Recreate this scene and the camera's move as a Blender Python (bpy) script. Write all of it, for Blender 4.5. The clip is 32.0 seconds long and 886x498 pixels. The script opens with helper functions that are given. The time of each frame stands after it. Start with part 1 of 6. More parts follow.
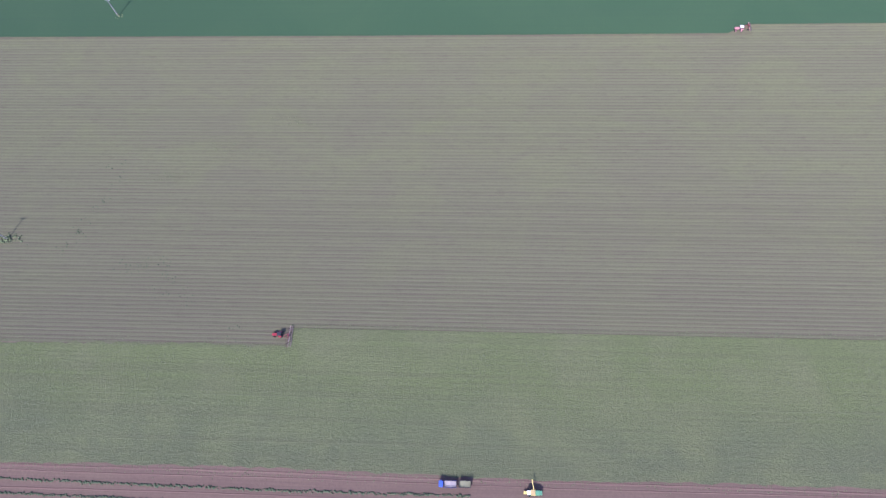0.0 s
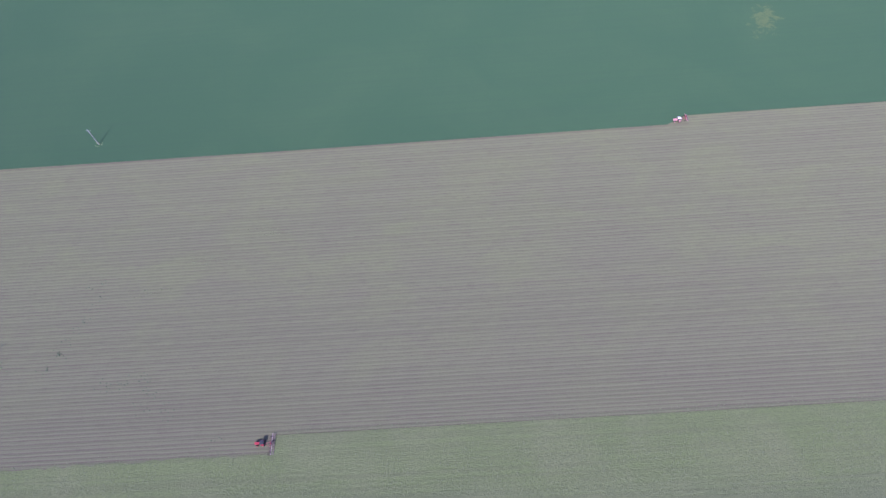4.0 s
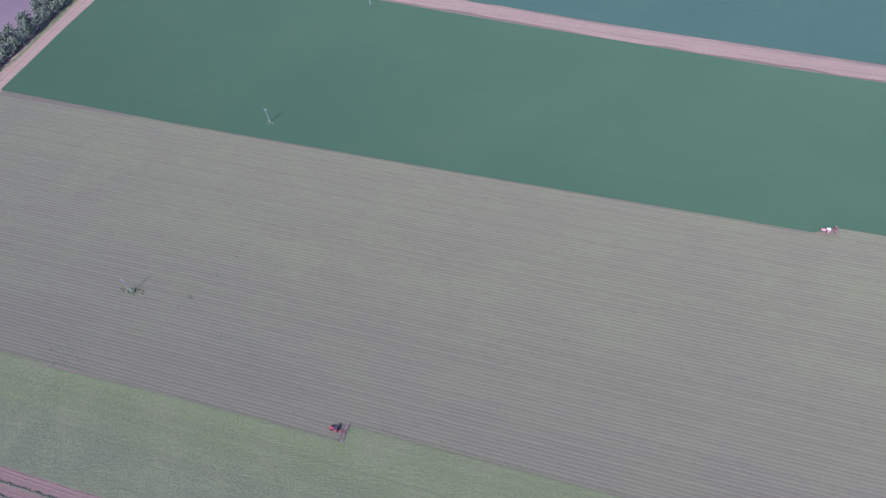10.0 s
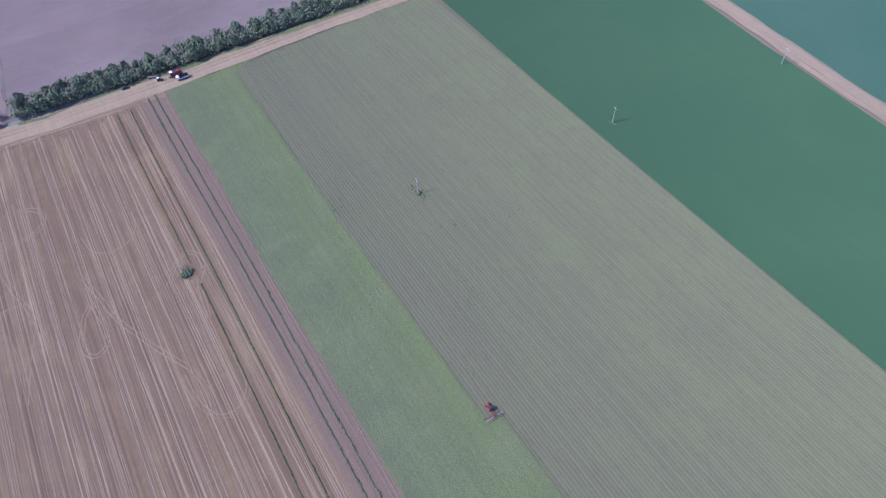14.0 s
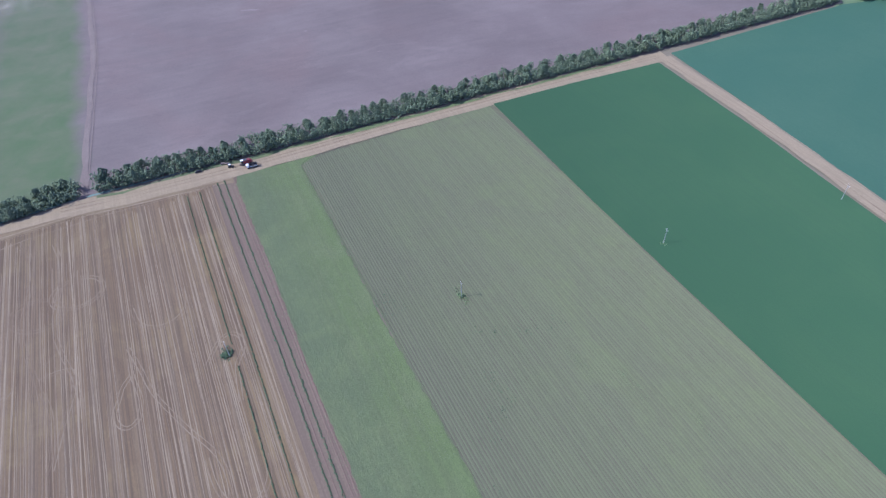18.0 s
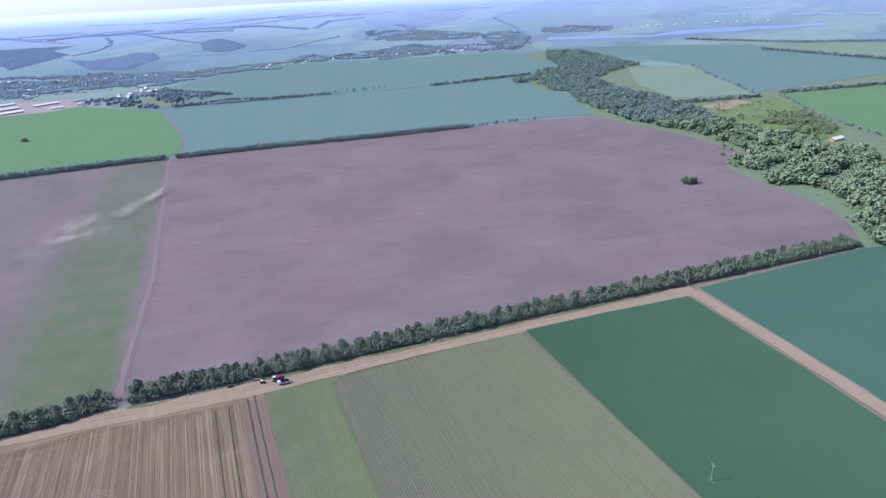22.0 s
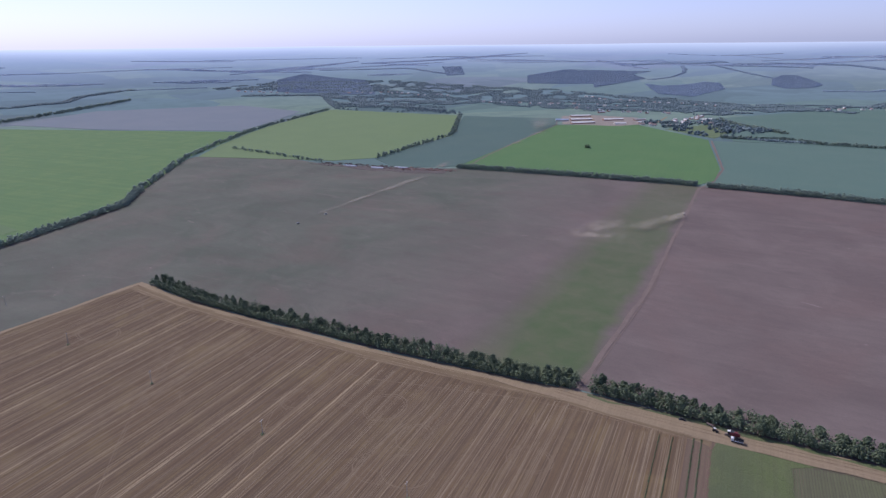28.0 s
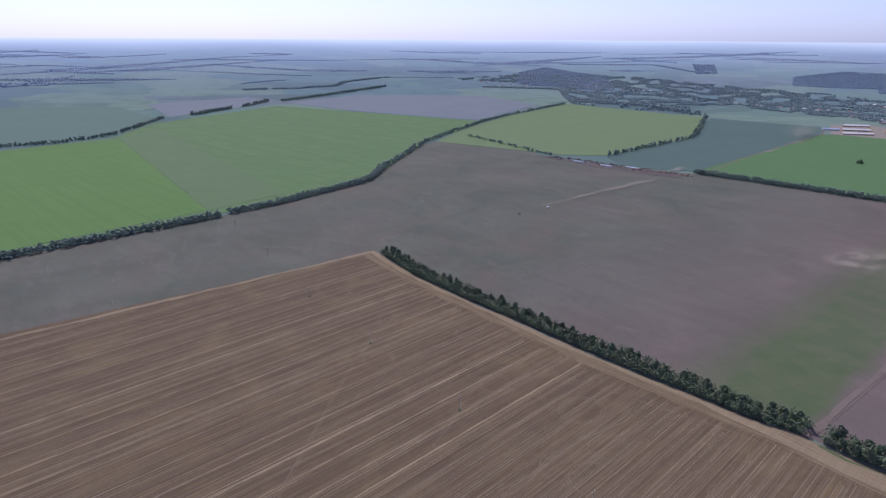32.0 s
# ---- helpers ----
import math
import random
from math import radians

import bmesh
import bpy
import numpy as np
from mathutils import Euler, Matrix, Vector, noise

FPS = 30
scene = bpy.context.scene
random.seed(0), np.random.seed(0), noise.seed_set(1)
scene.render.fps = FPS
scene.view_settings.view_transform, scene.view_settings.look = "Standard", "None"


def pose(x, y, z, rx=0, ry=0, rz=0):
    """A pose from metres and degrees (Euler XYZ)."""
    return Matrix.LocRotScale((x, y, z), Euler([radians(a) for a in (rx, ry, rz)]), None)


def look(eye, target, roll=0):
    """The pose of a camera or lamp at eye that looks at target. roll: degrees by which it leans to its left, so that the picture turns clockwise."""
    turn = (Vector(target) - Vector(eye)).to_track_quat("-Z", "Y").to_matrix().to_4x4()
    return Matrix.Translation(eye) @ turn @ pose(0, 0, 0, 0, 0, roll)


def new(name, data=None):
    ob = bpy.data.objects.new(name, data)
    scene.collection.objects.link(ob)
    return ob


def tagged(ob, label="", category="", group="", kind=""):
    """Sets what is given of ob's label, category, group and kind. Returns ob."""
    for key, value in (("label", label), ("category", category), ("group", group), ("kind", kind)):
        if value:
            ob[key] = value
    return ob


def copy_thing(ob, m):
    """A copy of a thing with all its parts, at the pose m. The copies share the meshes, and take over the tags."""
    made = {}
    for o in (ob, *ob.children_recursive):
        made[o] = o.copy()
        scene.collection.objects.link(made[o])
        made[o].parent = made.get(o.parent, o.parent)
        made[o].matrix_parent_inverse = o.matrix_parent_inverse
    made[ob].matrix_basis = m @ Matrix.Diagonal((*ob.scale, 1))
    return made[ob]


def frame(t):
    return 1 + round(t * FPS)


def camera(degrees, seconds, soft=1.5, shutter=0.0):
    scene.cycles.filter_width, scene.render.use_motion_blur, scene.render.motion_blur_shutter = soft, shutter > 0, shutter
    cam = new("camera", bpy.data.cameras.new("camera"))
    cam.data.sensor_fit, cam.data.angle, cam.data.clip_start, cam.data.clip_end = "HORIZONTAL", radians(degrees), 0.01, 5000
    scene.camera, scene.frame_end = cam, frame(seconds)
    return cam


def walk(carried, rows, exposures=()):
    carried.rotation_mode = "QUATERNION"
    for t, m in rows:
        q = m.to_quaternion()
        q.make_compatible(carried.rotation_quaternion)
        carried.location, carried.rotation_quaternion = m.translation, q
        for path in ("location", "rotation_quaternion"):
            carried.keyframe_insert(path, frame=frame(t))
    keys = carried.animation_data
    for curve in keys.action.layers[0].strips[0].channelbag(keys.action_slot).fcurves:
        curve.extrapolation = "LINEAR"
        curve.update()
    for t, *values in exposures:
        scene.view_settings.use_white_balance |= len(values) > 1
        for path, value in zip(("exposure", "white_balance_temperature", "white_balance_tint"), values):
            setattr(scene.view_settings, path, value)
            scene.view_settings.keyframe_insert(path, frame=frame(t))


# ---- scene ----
cam = camera(70.424, 32.0, 1.4)
# seconds, place, heading, tilt, lean
PATH = [
    (0, 0.08, -0.12, 199.93, 31.205, -66.410, -6.545),
    (0.5, 0.51, -1.33, 200.76, 31.315, -64.076, -6.078),
    (1, 0.76, -2.27, 201.71, 31.118, -60.388, -6.191),
    (1.5, 0.81, -2.84, 202.77, 30.982, -58.495, -5.770),
    (2, 0.68, -3.19, 204.01, 30.522, -58.552, -5.893),
    (2.5, 0.49, -3.50, 205.35, 30.684, -58.530, -5.885),
    (3, 0.31, -3.77, 206.71, 30.035, -58.562, -5.826),
    (3.5, 0.16, -3.93, 207.96, 27.277, -58.818, -5.754),
    (5.5, -0.75, -4.52, 212.70, 23.941, -58.247, -5.187),
    (6, -0.41, -4.30, 214.00, 23.779, -58.109, -4.962),
    (6.5, -0.21, -4.13, 215.39, 22.240, -58.146, -4.920),
    (7, -0.17, -4.00, 216.75, 20.393, -58.111, -4.797),
    (7.5, -0.29, -3.81, 217.95, 21.914, -57.788, -4.883),
    (8, -0.47, -3.67, 218.83, 23.764, -57.466, -5.159),
    (8.5, -0.50, -3.70, 219.35, 30.869, -56.902, -5.498),
    (9, -0.40, -3.90, 219.51, 35.980, -56.340, -5.696),
    (9.5, -0.39, -4.30, 219.31, 39.926, -55.963, -6.017),
    (10, -0.48, -4.91, 218.71, 43.913, -55.430, -6.123),
    (10.5, -0.60, -5.63, 217.95, 45.939, -54.978, -6.003),
    (11, -0.60, -6.01, 217.21, 48.817, -54.653, -6.010),
    (11.5, -0.31, -6.26, 216.63, 55.951, -54.019, -5.813),
    (12, 0.33, -6.63, 216.22, 65.776, -53.335, -5.391),
    (12.5, 1.09, -7.34, 215.88, 70.170, -53.010, -5.379),
    (13, 1.92, -7.82, 215.63, 76.807, -52.689, -5.128),
    (13.5, 2.71, -8.05, 215.60, 80.761, -52.559, -4.797),
    (14, 3.53, -8.01, 215.65, 84.367, -52.547, -4.794),
    (14.5, 4.29, -7.83, 215.63, 85.616, -52.649, -4.773),
    (16.5, 5.47, -6.76, 217.80, 88.875, -48.040, -4.301),
    (17, 5.81, -6.57, 217.88, 89.183, -46.596, -4.075),
    (17.5, 6.10, -6.55, 217.84, 89.541, -45.048, -3.642),
    (18, 6.25, -6.59, 217.53, 89.940, -43.363, -3.570),
    (18.5, 6.37, -6.85, 217.02, 90.247, -41.289, -3.460),
    (19, 6.49, -7.21, 216.37, 90.441, -38.799, -3.542),
    (19.5, 6.72, -7.57, 215.55, 90.812, -36.110, -3.369),
    (20, 7.00, -7.99, 214.72, 91.030, -33.406, -3.365),
    (20.5, 7.39, -8.53, 213.97, 91.757, -30.475, -3.258),
    (21, 7.70, -9.21, 213.38, 91.991, -27.553, -3.247),
    (21.5, 7.70, -9.91, 213.01, 92.097, -24.610, -3.062),
    (22, 7.44, -10.71, 212.86, 92.201, -22.205, -2.902),
    (22.5, 7.14, -11.68, 212.97, 94.070, -22.178, -2.762),
    (23, 6.96, -12.78, 213.34, 97.495, -22.056, -2.640),
    (23.5, 7.10, -13.89, 213.80, 102.906, -21.831, -2.248),
    (24, 7.60, -14.83, 214.23, 109.371, -20.721, -1.966),
    (24.5, 8.34, -15.34, 214.45, 116.405, -19.247, -1.942),
    (25, 9.10, -15.43, 214.49, 122.185, -18.225, -1.619),
    (25.5, 9.72, -15.27, 214.49, 124.525, -18.115, -1.474),
    (27.5, 10.88, -15.03, 214.09, 136.249, -18.176, -0.731),
    (28, 11.18, -14.55, 213.81, 138.474, -18.214, -0.572),
    (28.5, 11.33, -14.19, 213.59, 140.255, -18.282, -0.439),
    (29, 11.17, -14.04, 213.44, 142.763, -18.321, -0.312),
    (29.5, 10.86, -13.89, 213.29, 145.049, -18.389, -0.109),
    (30, 10.53, -13.66, 213.06, 147.173, -18.437, 0.016),
    (30.5, 10.25, -13.38, 212.84, 149.576, -18.515, 0.023),
    (31, 10.03, -13.17, 212.62, 152.492, -18.558, 0.119),
    (31.5, 9.87, -13.03, 212.44, 155.698, -18.585, 0.307),
    (32, 9.70, -12.91, 212.27, 159.161, -18.652, 0.336),
]
EXPOSURES = [(0.0, 0.87, 5960, 31), (3.0, 0.88, 5760, 35), (8.0, 0.91, 5700, 39), (12.0, 0.86, 5640, 30), (15.0, 0.85, 5560, 18), (18.0, 0.86, 5560, 11), (20.0, 0.86, 5640, 13), (22.0, 0.81, 5900, 18), (24.0, 0.60, 6290, 17), (25.0, 0.38, 6500, 17), (28.0, 0.0, 6570, 17), (32.0, -0.01, 6540, 17)]
walk(cam, [(t, pose(x, y, z, 90 + e, 0, a - 90) @ pose(0, 0, 0, 0, 0, r)) for t, x, y, z, a, e, r in PATH], EXPOSURES)

# ---- sky and sun: afternoon, the sun in the west at 45 degrees ----
world = bpy.data.worlds.new("sky")
scene.world = world
world.use_nodes = True
sky = world.node_tree.nodes.new("ShaderNodeTexSky")
sky.sky_type, sky.sun_disc = "NISHITA", False
sky.sun_elevation, sky.sun_rotation = radians(45), radians(266)
sky.altitude, sky.air_density, sky.dust_density, sky.ozone_density = 200, 1.0, 0.6, 4.0
backing = world.node_tree.nodes["Background"]
backing.inputs["Strength"].default_value = 0.095
cool = world.node_tree.nodes.new("ShaderNodeMix")            # moist air: cooler than the clear model
cool.data_type, cool.blend_type = "RGBA", "MULTIPLY"
cool.inputs[0].default_value, cool.inputs[7].default_value = 1.0, (0.93, 0.93, 1.2, 1)
world.node_tree.links.new(sky.outputs[0], cool.inputs[6])
ways = world.node_tree.nodes.new("ShaderNodeTexCoord")         # the haze pales and cools the sky towards the horizon
split = world.node_tree.nodes.new("ShaderNodeSeparateXYZ")
world.node_tree.links.new(ways.outputs["Generated"], split.inputs[0])
fade = world.node_tree.nodes.new("ShaderNodeValToRGB")
fade.color_ramp.elements[0].position, fade.color_ramp.elements[0].color = 0.0, (0.76, 0.92, 1.37, 1)
fade.color_ramp.elements[1].position, fade.color_ramp.elements[1].color = 0.30, (1.02, 1.0, 1.08, 1)
middle = fade.color_ramp.elements.new(0.09)
middle.color = (1.01, 0.98, 1.15, 1)
lower = fade.color_ramp.elements.new(0.035)
lower.color = (0.89, 0.96, 1.27, 1)
world.node_tree.links.new(split.outputs["Z"], fade.inputs["Fac"])
hazy = world.node_tree.nodes.new("ShaderNodeMix")
hazy.data_type, hazy.blend_type = "RGBA", "MULTIPLY"
hazy.inputs[0].default_value = 1.0
world.node_tree.links.new(cool.outputs[2], hazy.inputs[6])
world.node_tree.links.new(fade.outputs[0], hazy.inputs[7])
world.node_tree.links.new(hazy.outputs[2], backing.inputs["Color"])
veil = world.node_tree.nodes.new("ShaderNodeBackground")      # even summer haze over the whole sky
veil.inputs["Color"].default_value = (0.80, 0.86, 1.04, 1)
glare = world.node_tree.nodes.new("ShaderNodeMapRange")        # brighter towards the sun in the west
for socket, value in zip(glare.inputs[1:5], (-1.0, 0.3, 0.25, 0.09)):
    socket.default_value = value
world.node_tree.links.new(split.outputs["X"], glare.inputs[0])
world.node_tree.links.new(glare.outputs[0], veil.inputs["Strength"])
both = world.node_tree.nodes.new("ShaderNodeAddShader")
world.node_tree.links.new(backing.outputs[0], both.inputs[0])
world.node_tree.links.new(veil.outputs[0], both.inputs[1])
world.node_tree.links.new(both.outputs[0], world.node_tree.nodes["World Output"].inputs["Surface"])
sun_data = bpy.data.lights.new("sun", "SUN")
sun_data.energy, sun_data.angle, sun_data.color = 3.4, radians(0.6), (1.0, 0.965, 0.91)
sun = new("sun", sun_data)
sun.matrix_world = look((0, 0, 500), (353.5, 24, 147))

# ---- materials ----
ROW = radians(-66.8)   # direction of the drilled rows


class Mat:
    """A small builder for node materials."""

    def __init__(self, name, rough=0.9, spec=0.2, shag=0.0):
        self.m = bpy.data.materials.new(name)
        self.m.use_nodes = True
        self.t = self.m.node_tree
        self.b = self.t.nodes["Principled BSDF"]
        self.b.inputs["Roughness"].default_value = rough
        self.b.inputs["Specular IOR Level"].default_value = spec
        self.b.inputs["Diffuse Roughness"].default_value = shag

    def n(self, kind, **props):
        node = self.t.nodes.new("ShaderNode" + kind)
        for key, value in props.items():
            node.inputs[key].default_value = value
        return node

    def l(self, a, b):
        self.t.links.new(a, b)

    def place(self, turn=0.0, scale=(1, 1, 1)):
        g, mp = self.n("NewGeometry"), self.n("Mapping")
        mp.inputs["Rotation"].default_value = (0, 0, turn)
        mp2 = self.n("Mapping")
        mp2.inputs["Scale"].default_value = scale
        self.l(g.outputs["Position"], mp.inputs["Vector"])
        self.l(mp.outputs[0], mp2.inputs["Vector"])
        return mp2.outputs[0]

    def noise(self, vec, scale, detail=3.0, rough=0.55, warp=0.0):
        nz = self.n("TexNoise", Scale=scale, Detail=detail, Roughness=rough, Distortion=warp)
        self.l(vec, nz.inputs["Vector"])
        return nz.outputs["Fac"]

    def ramp(self, fac, lo, hi, c0=(0, 0, 0), c1=(1, 1, 1)):
        r = self.n("ValToRGB")
        e = r.color_ramp.elements
        e[0].position, e[1].position = lo, hi
        e[0].color, e[1].color = (*c0, 1), (*c1, 1)
        self.l(fac, r.inputs["Fac"])
        return r.outputs["Color"]

    def mix(self, fac, a, b, blend="MIX"):
        mx = self.t.nodes.new("ShaderNodeMix")
        mx.data_type, mx.blend_type = "RGBA", blend
        for socket, value in ((mx.inputs[0], fac), (mx.inputs[6], a), (mx.inputs[7], b)):
            if isinstance(value, (int, float)):
                socket.default_value = value
            elif isinstance(value, tuple):
                socket.default_value = (*value, 1)
            else:
                self.l(value, socket)
        return mx.outputs[2]

    def math(self, op, a, b=0.0, clamp=False):
        mt = self.t.nodes.new("ShaderNodeMath")
        mt.operation, mt.use_clamp = op, clamp
        for socket, value in ((mt.inputs[0], a), (mt.inputs[1], b)):
            if isinstance(value, (int, float)):
                socket.default_value = value
            else:
                self.l(value, socket)
        return mt.outputs[0]

    def bump(self, fac, strength, distance):
        bp = self.n("Bump", Strength=strength, Distance=distance)
        self.l(fac, bp.inputs["Height"])
        self.l(bp.outputs[0], self.b.inputs["Normal"])

    def paint(self, colour):
        if isinstance(colour, tuple):
            self.b.inputs["Base Color"].default_value = (*colour, 1)
        else:
            self.l(colour, self.b.inputs["Base Color"])
        return self.m


def field_material(name, main, second, dark, row=0.3, row_width=2.0, patch=45.0, turn=ROW, relief=0.25, second_amount=(0.42, 0.62)):
    """Crop or soil: two colours in broad patches, fine mottling, and streaks along the drilled rows."""
    k = Mat(name, 0.95, 0.1)
    flat = k.place()
    along = k.place(-turn, (0.012, 1.0, 1.0))
    broad = k.ramp(k.noise(flat, 1.0 / patch, 3, 0.6, 0.4), *second_amount)
    colour = k.mix(broad, main, second)
    fine = k.noise(flat, 1.1, 4, 0.7)
    colour = k.mix(k.ramp(fine, 0.38, 0.72, (1, 1, 1), (0.0, 0.0, 0.0)), colour, k.mix(0.6, colour, dark))
    streak = k.noise(along, 1.0 / row_width, 2, 0.75)
    colour = k.mix(k.math("MULTIPLY", k.ramp(streak, 0.40, 0.60), row), colour, dark)
    height = k.math("ADD", k.math("MULTIPLY", streak, 0.6), fine)
    k.bump(height, 0.7, relief)
    return k.paint(colour)


def plain_material(name, colour, rough=0.5, metal=0.0, wear=0.25, grain=3.0, spec=0.4):
    k = Mat(name, rough, spec)
    k.b.inputs["Metallic"].default_value = metal
    tc = k.n("TexCoord")
    nz = k.noise(tc.outputs["Object"], grain, 4, 0.65)
    dirty = tuple(c * 0.55 + 0.06 for c in colour)
    return k.paint(k.mix(k.math("MULTIPLY", k.ramp(nz, 0.45, 0.75), wear), colour, dirty))


def foliage_material(name, dark, light):
    k = Mat(name, 0.75, 0.25)
    g, o = k.n("NewGeometry"), k.n("ObjectInfo")
    isl = k.mix(g.outputs["Random Per Island"], dark, light)
    tint = k.mix(k.math("MULTIPLY", o.outputs["Random"], 0.5), isl, tuple(c * 0.8 for c in dark))
    return k.paint(tint)


def stubble_material():
    """Cut straw: brown ground, pale swaths along the rows of varying strength, straw-yellow patches."""
    k = Mat("stubble", 0.95, 0.1, 0.4)
    flat = k.place()
    colour = k.mix(k.ramp(k.noise(flat, 0.026, 5, 0.66, 0.8), 0.46, 0.68), (0.176, 0.119, 0.071), (0.230, 0.166, 0.086))
    swath = k.ramp(k.noise(k.place(-ROW, (0.0015, 1.0, 1.0)), 0.16, 1, 0.5), 0.42, 0.60)
    colour = k.mix(k.math("MULTIPLY", swath, 0.42), colour, (0.222, 0.165, 0.110))
    thin = k.noise(k.place(-ROW, (0.008, 1.0, 1.0)), 1.0, 3, 0.8)
    colour = k.mix(k.math("MULTIPLY", k.ramp(thin, 0.44, 0.58), 0.58), colour, (0.104, 0.075, 0.056))
    cross = k.noise(k.place(-ROW, (0.05, 1.0, 1.0)), 0.35, 4, 0.7)
    colour = k.mix(k.math("MULTIPLY", k.ramp(cross, 0.52, 0.72), 0.5), colour, (0.225, 0.172, 0.112))
    fine = k.noise(flat, 1.4, 4, 0.75)
    colour = k.mix(k.math("MULTIPLY", k.ramp(fine, 0.45, 0.72), 0.35), colour, (0.10, 0.074, 0.058))
    k.bump(k.math("ADD", thin, fine), 0.7, 0.25)
    return k.paint(colour)


def straw_material(name, full, thin):
    """Straw left in lines: dense and thin stretches along each line, lines of uneven strength."""
    k = Mat(name, 0.95, 0.1)
    o = k.n("ObjectInfo")
    patchy = k.noise(k.place(-ROW, (0.12, 1.0, 1.0)), 0.18, 4, 0.7)
    weak = k.math("ADD", patchy, k.math("MULTIPLY", o.outputs["Random"], 0.34))
    colour = k.mix(k.ramp(weak, 0.52, 0.92), full, thin)
    fine = k.noise(k.place(), 1.8, 4, 0.75)
    colour = k.mix(k.math("MULTIPLY", k.ramp(fine, 0.45, 0.72), 0.3), colour, thin)
    k.bump(fine, 0.6, 0.2)
    return k.paint(colour)


def clover_material():
    """Low leafy crop: soft patches, uneven rows, thin brown places."""
    k = Mat("clover", 0.9, 0.15, 0.4)
    flat = k.place()
    g, dot = k.n("NewGeometry"), k.t.nodes.new("ShaderNodeVectorMath")
    dot.operation = "DOT_PRODUCT"
    k.l(g.outputs["Position"], dot.inputs[0])
    dot.inputs[1].default_value = (0.919 / 60, 0.394 / 60, 0)
    lush = k.ramp(k.math("ADD", dot.outputs["Value"], k.math("MULTIPLY", k.noise(flat, 0.03, 3, 0.6), 0.5)), 0.62, 0.92)
    colour = k.mix(lush, (0.124, 0.148, 0.077), (0.134, 0.168, 0.070))
    colour = k.mix(k.ramp(k.noise(flat, 0.05, 4, 0.65, 0.5), 0.44, 0.68), colour, (0.154, 0.178, 0.084))
    streak = k.noise(k.place(-ROW, (0.006, 1.0, 1.0)), 0.75, 3, 0.8)
    colour = k.mix(k.math("MULTIPLY", k.ramp(streak, 0.44, 0.60), 0.32), colour, (0.108, 0.114, 0.068))
    fine = k.noise(k.place(-ROW, (0.7, 1.0, 1.0)), 1.9, 4, 0.8)
    colour = k.mix(k.math("MULTIPLY", k.ramp(fine, 0.45, 0.60), 0.45), colour, (0.084, 0.104, 0.055))
    k.bump(k.math("ADD", k.math("MULTIPLY", streak, 0.7), k.math("MULTIPLY", fine, 1.5)), 0.7, 0.36)
    return k.paint(colour)


def row_material(name, main, green, bare, dark):
    """Drilled crop and the soil between: lusher and barer places, rows of uneven vigour, furrows of uneven depth."""
    k = Mat(name, 0.95, 0.1, 0.6)
    drawn = k.place(-ROW, (0.55, 1.0, 1.0))
    g, dot = k.n("NewGeometry"), k.t.nodes.new("ShaderNodeVectorMath")
    dot.operation = "DOT_PRODUCT"
    k.l(g.outputs["Position"], dot.inputs[0])
    dot.inputs[1].default_value = (0.919 / 200, 0.394 / 200, 0)
    worked = k.ramp(k.math("ADD", dot.outputs["Value"], k.math("MULTIPLY", k.noise(drawn, 0.02, 3, 0.6, 0.5), 0.25)), 0.40, 0.78, (1, 1, 1), (0, 0, 0))      # freshly worked, browner
    colour = k.mix(k.ramp(k.noise(drawn, 0.05, 5, 0.68, 0.8), 0.44, 0.66), main, green)
    colour = k.mix(k.math("MULTIPLY", worked, 0.62), colour, bare)
    colour = k.mix(k.math("MULTIPLY", k.ramp(k.noise(k.place(-ROW, (0.7, 1.0, 1.7)), 0.028, 4, 0.65, 0.8), 0.52, 0.70), 0.5), colour, bare)
    o = k.n("ObjectInfo")
    colour = k.mix(k.math("MULTIPLY", k.ramp(o.outputs["Random"], 0.35, 1.0), 0.34), colour, dark)
    gaps = k.noise(k.place(-ROW, (0.25, 1.0, 1.0)), 0.7, 3, 0.8)
    colour = k.mix(k.math("MULTIPLY", k.ramp(gaps, 0.52, 0.70), 0.45), colour, dark)
    fine = k.noise(k.place(), 1.6, 4, 0.8)
    colour = k.mix(k.math("MULTIPLY", k.ramp(fine, 0.45, 0.7), 0.42), colour, dark)
    k.bump(k.math("ADD", gaps, fine), 0.5, 0.15)
    return k.paint(colour)


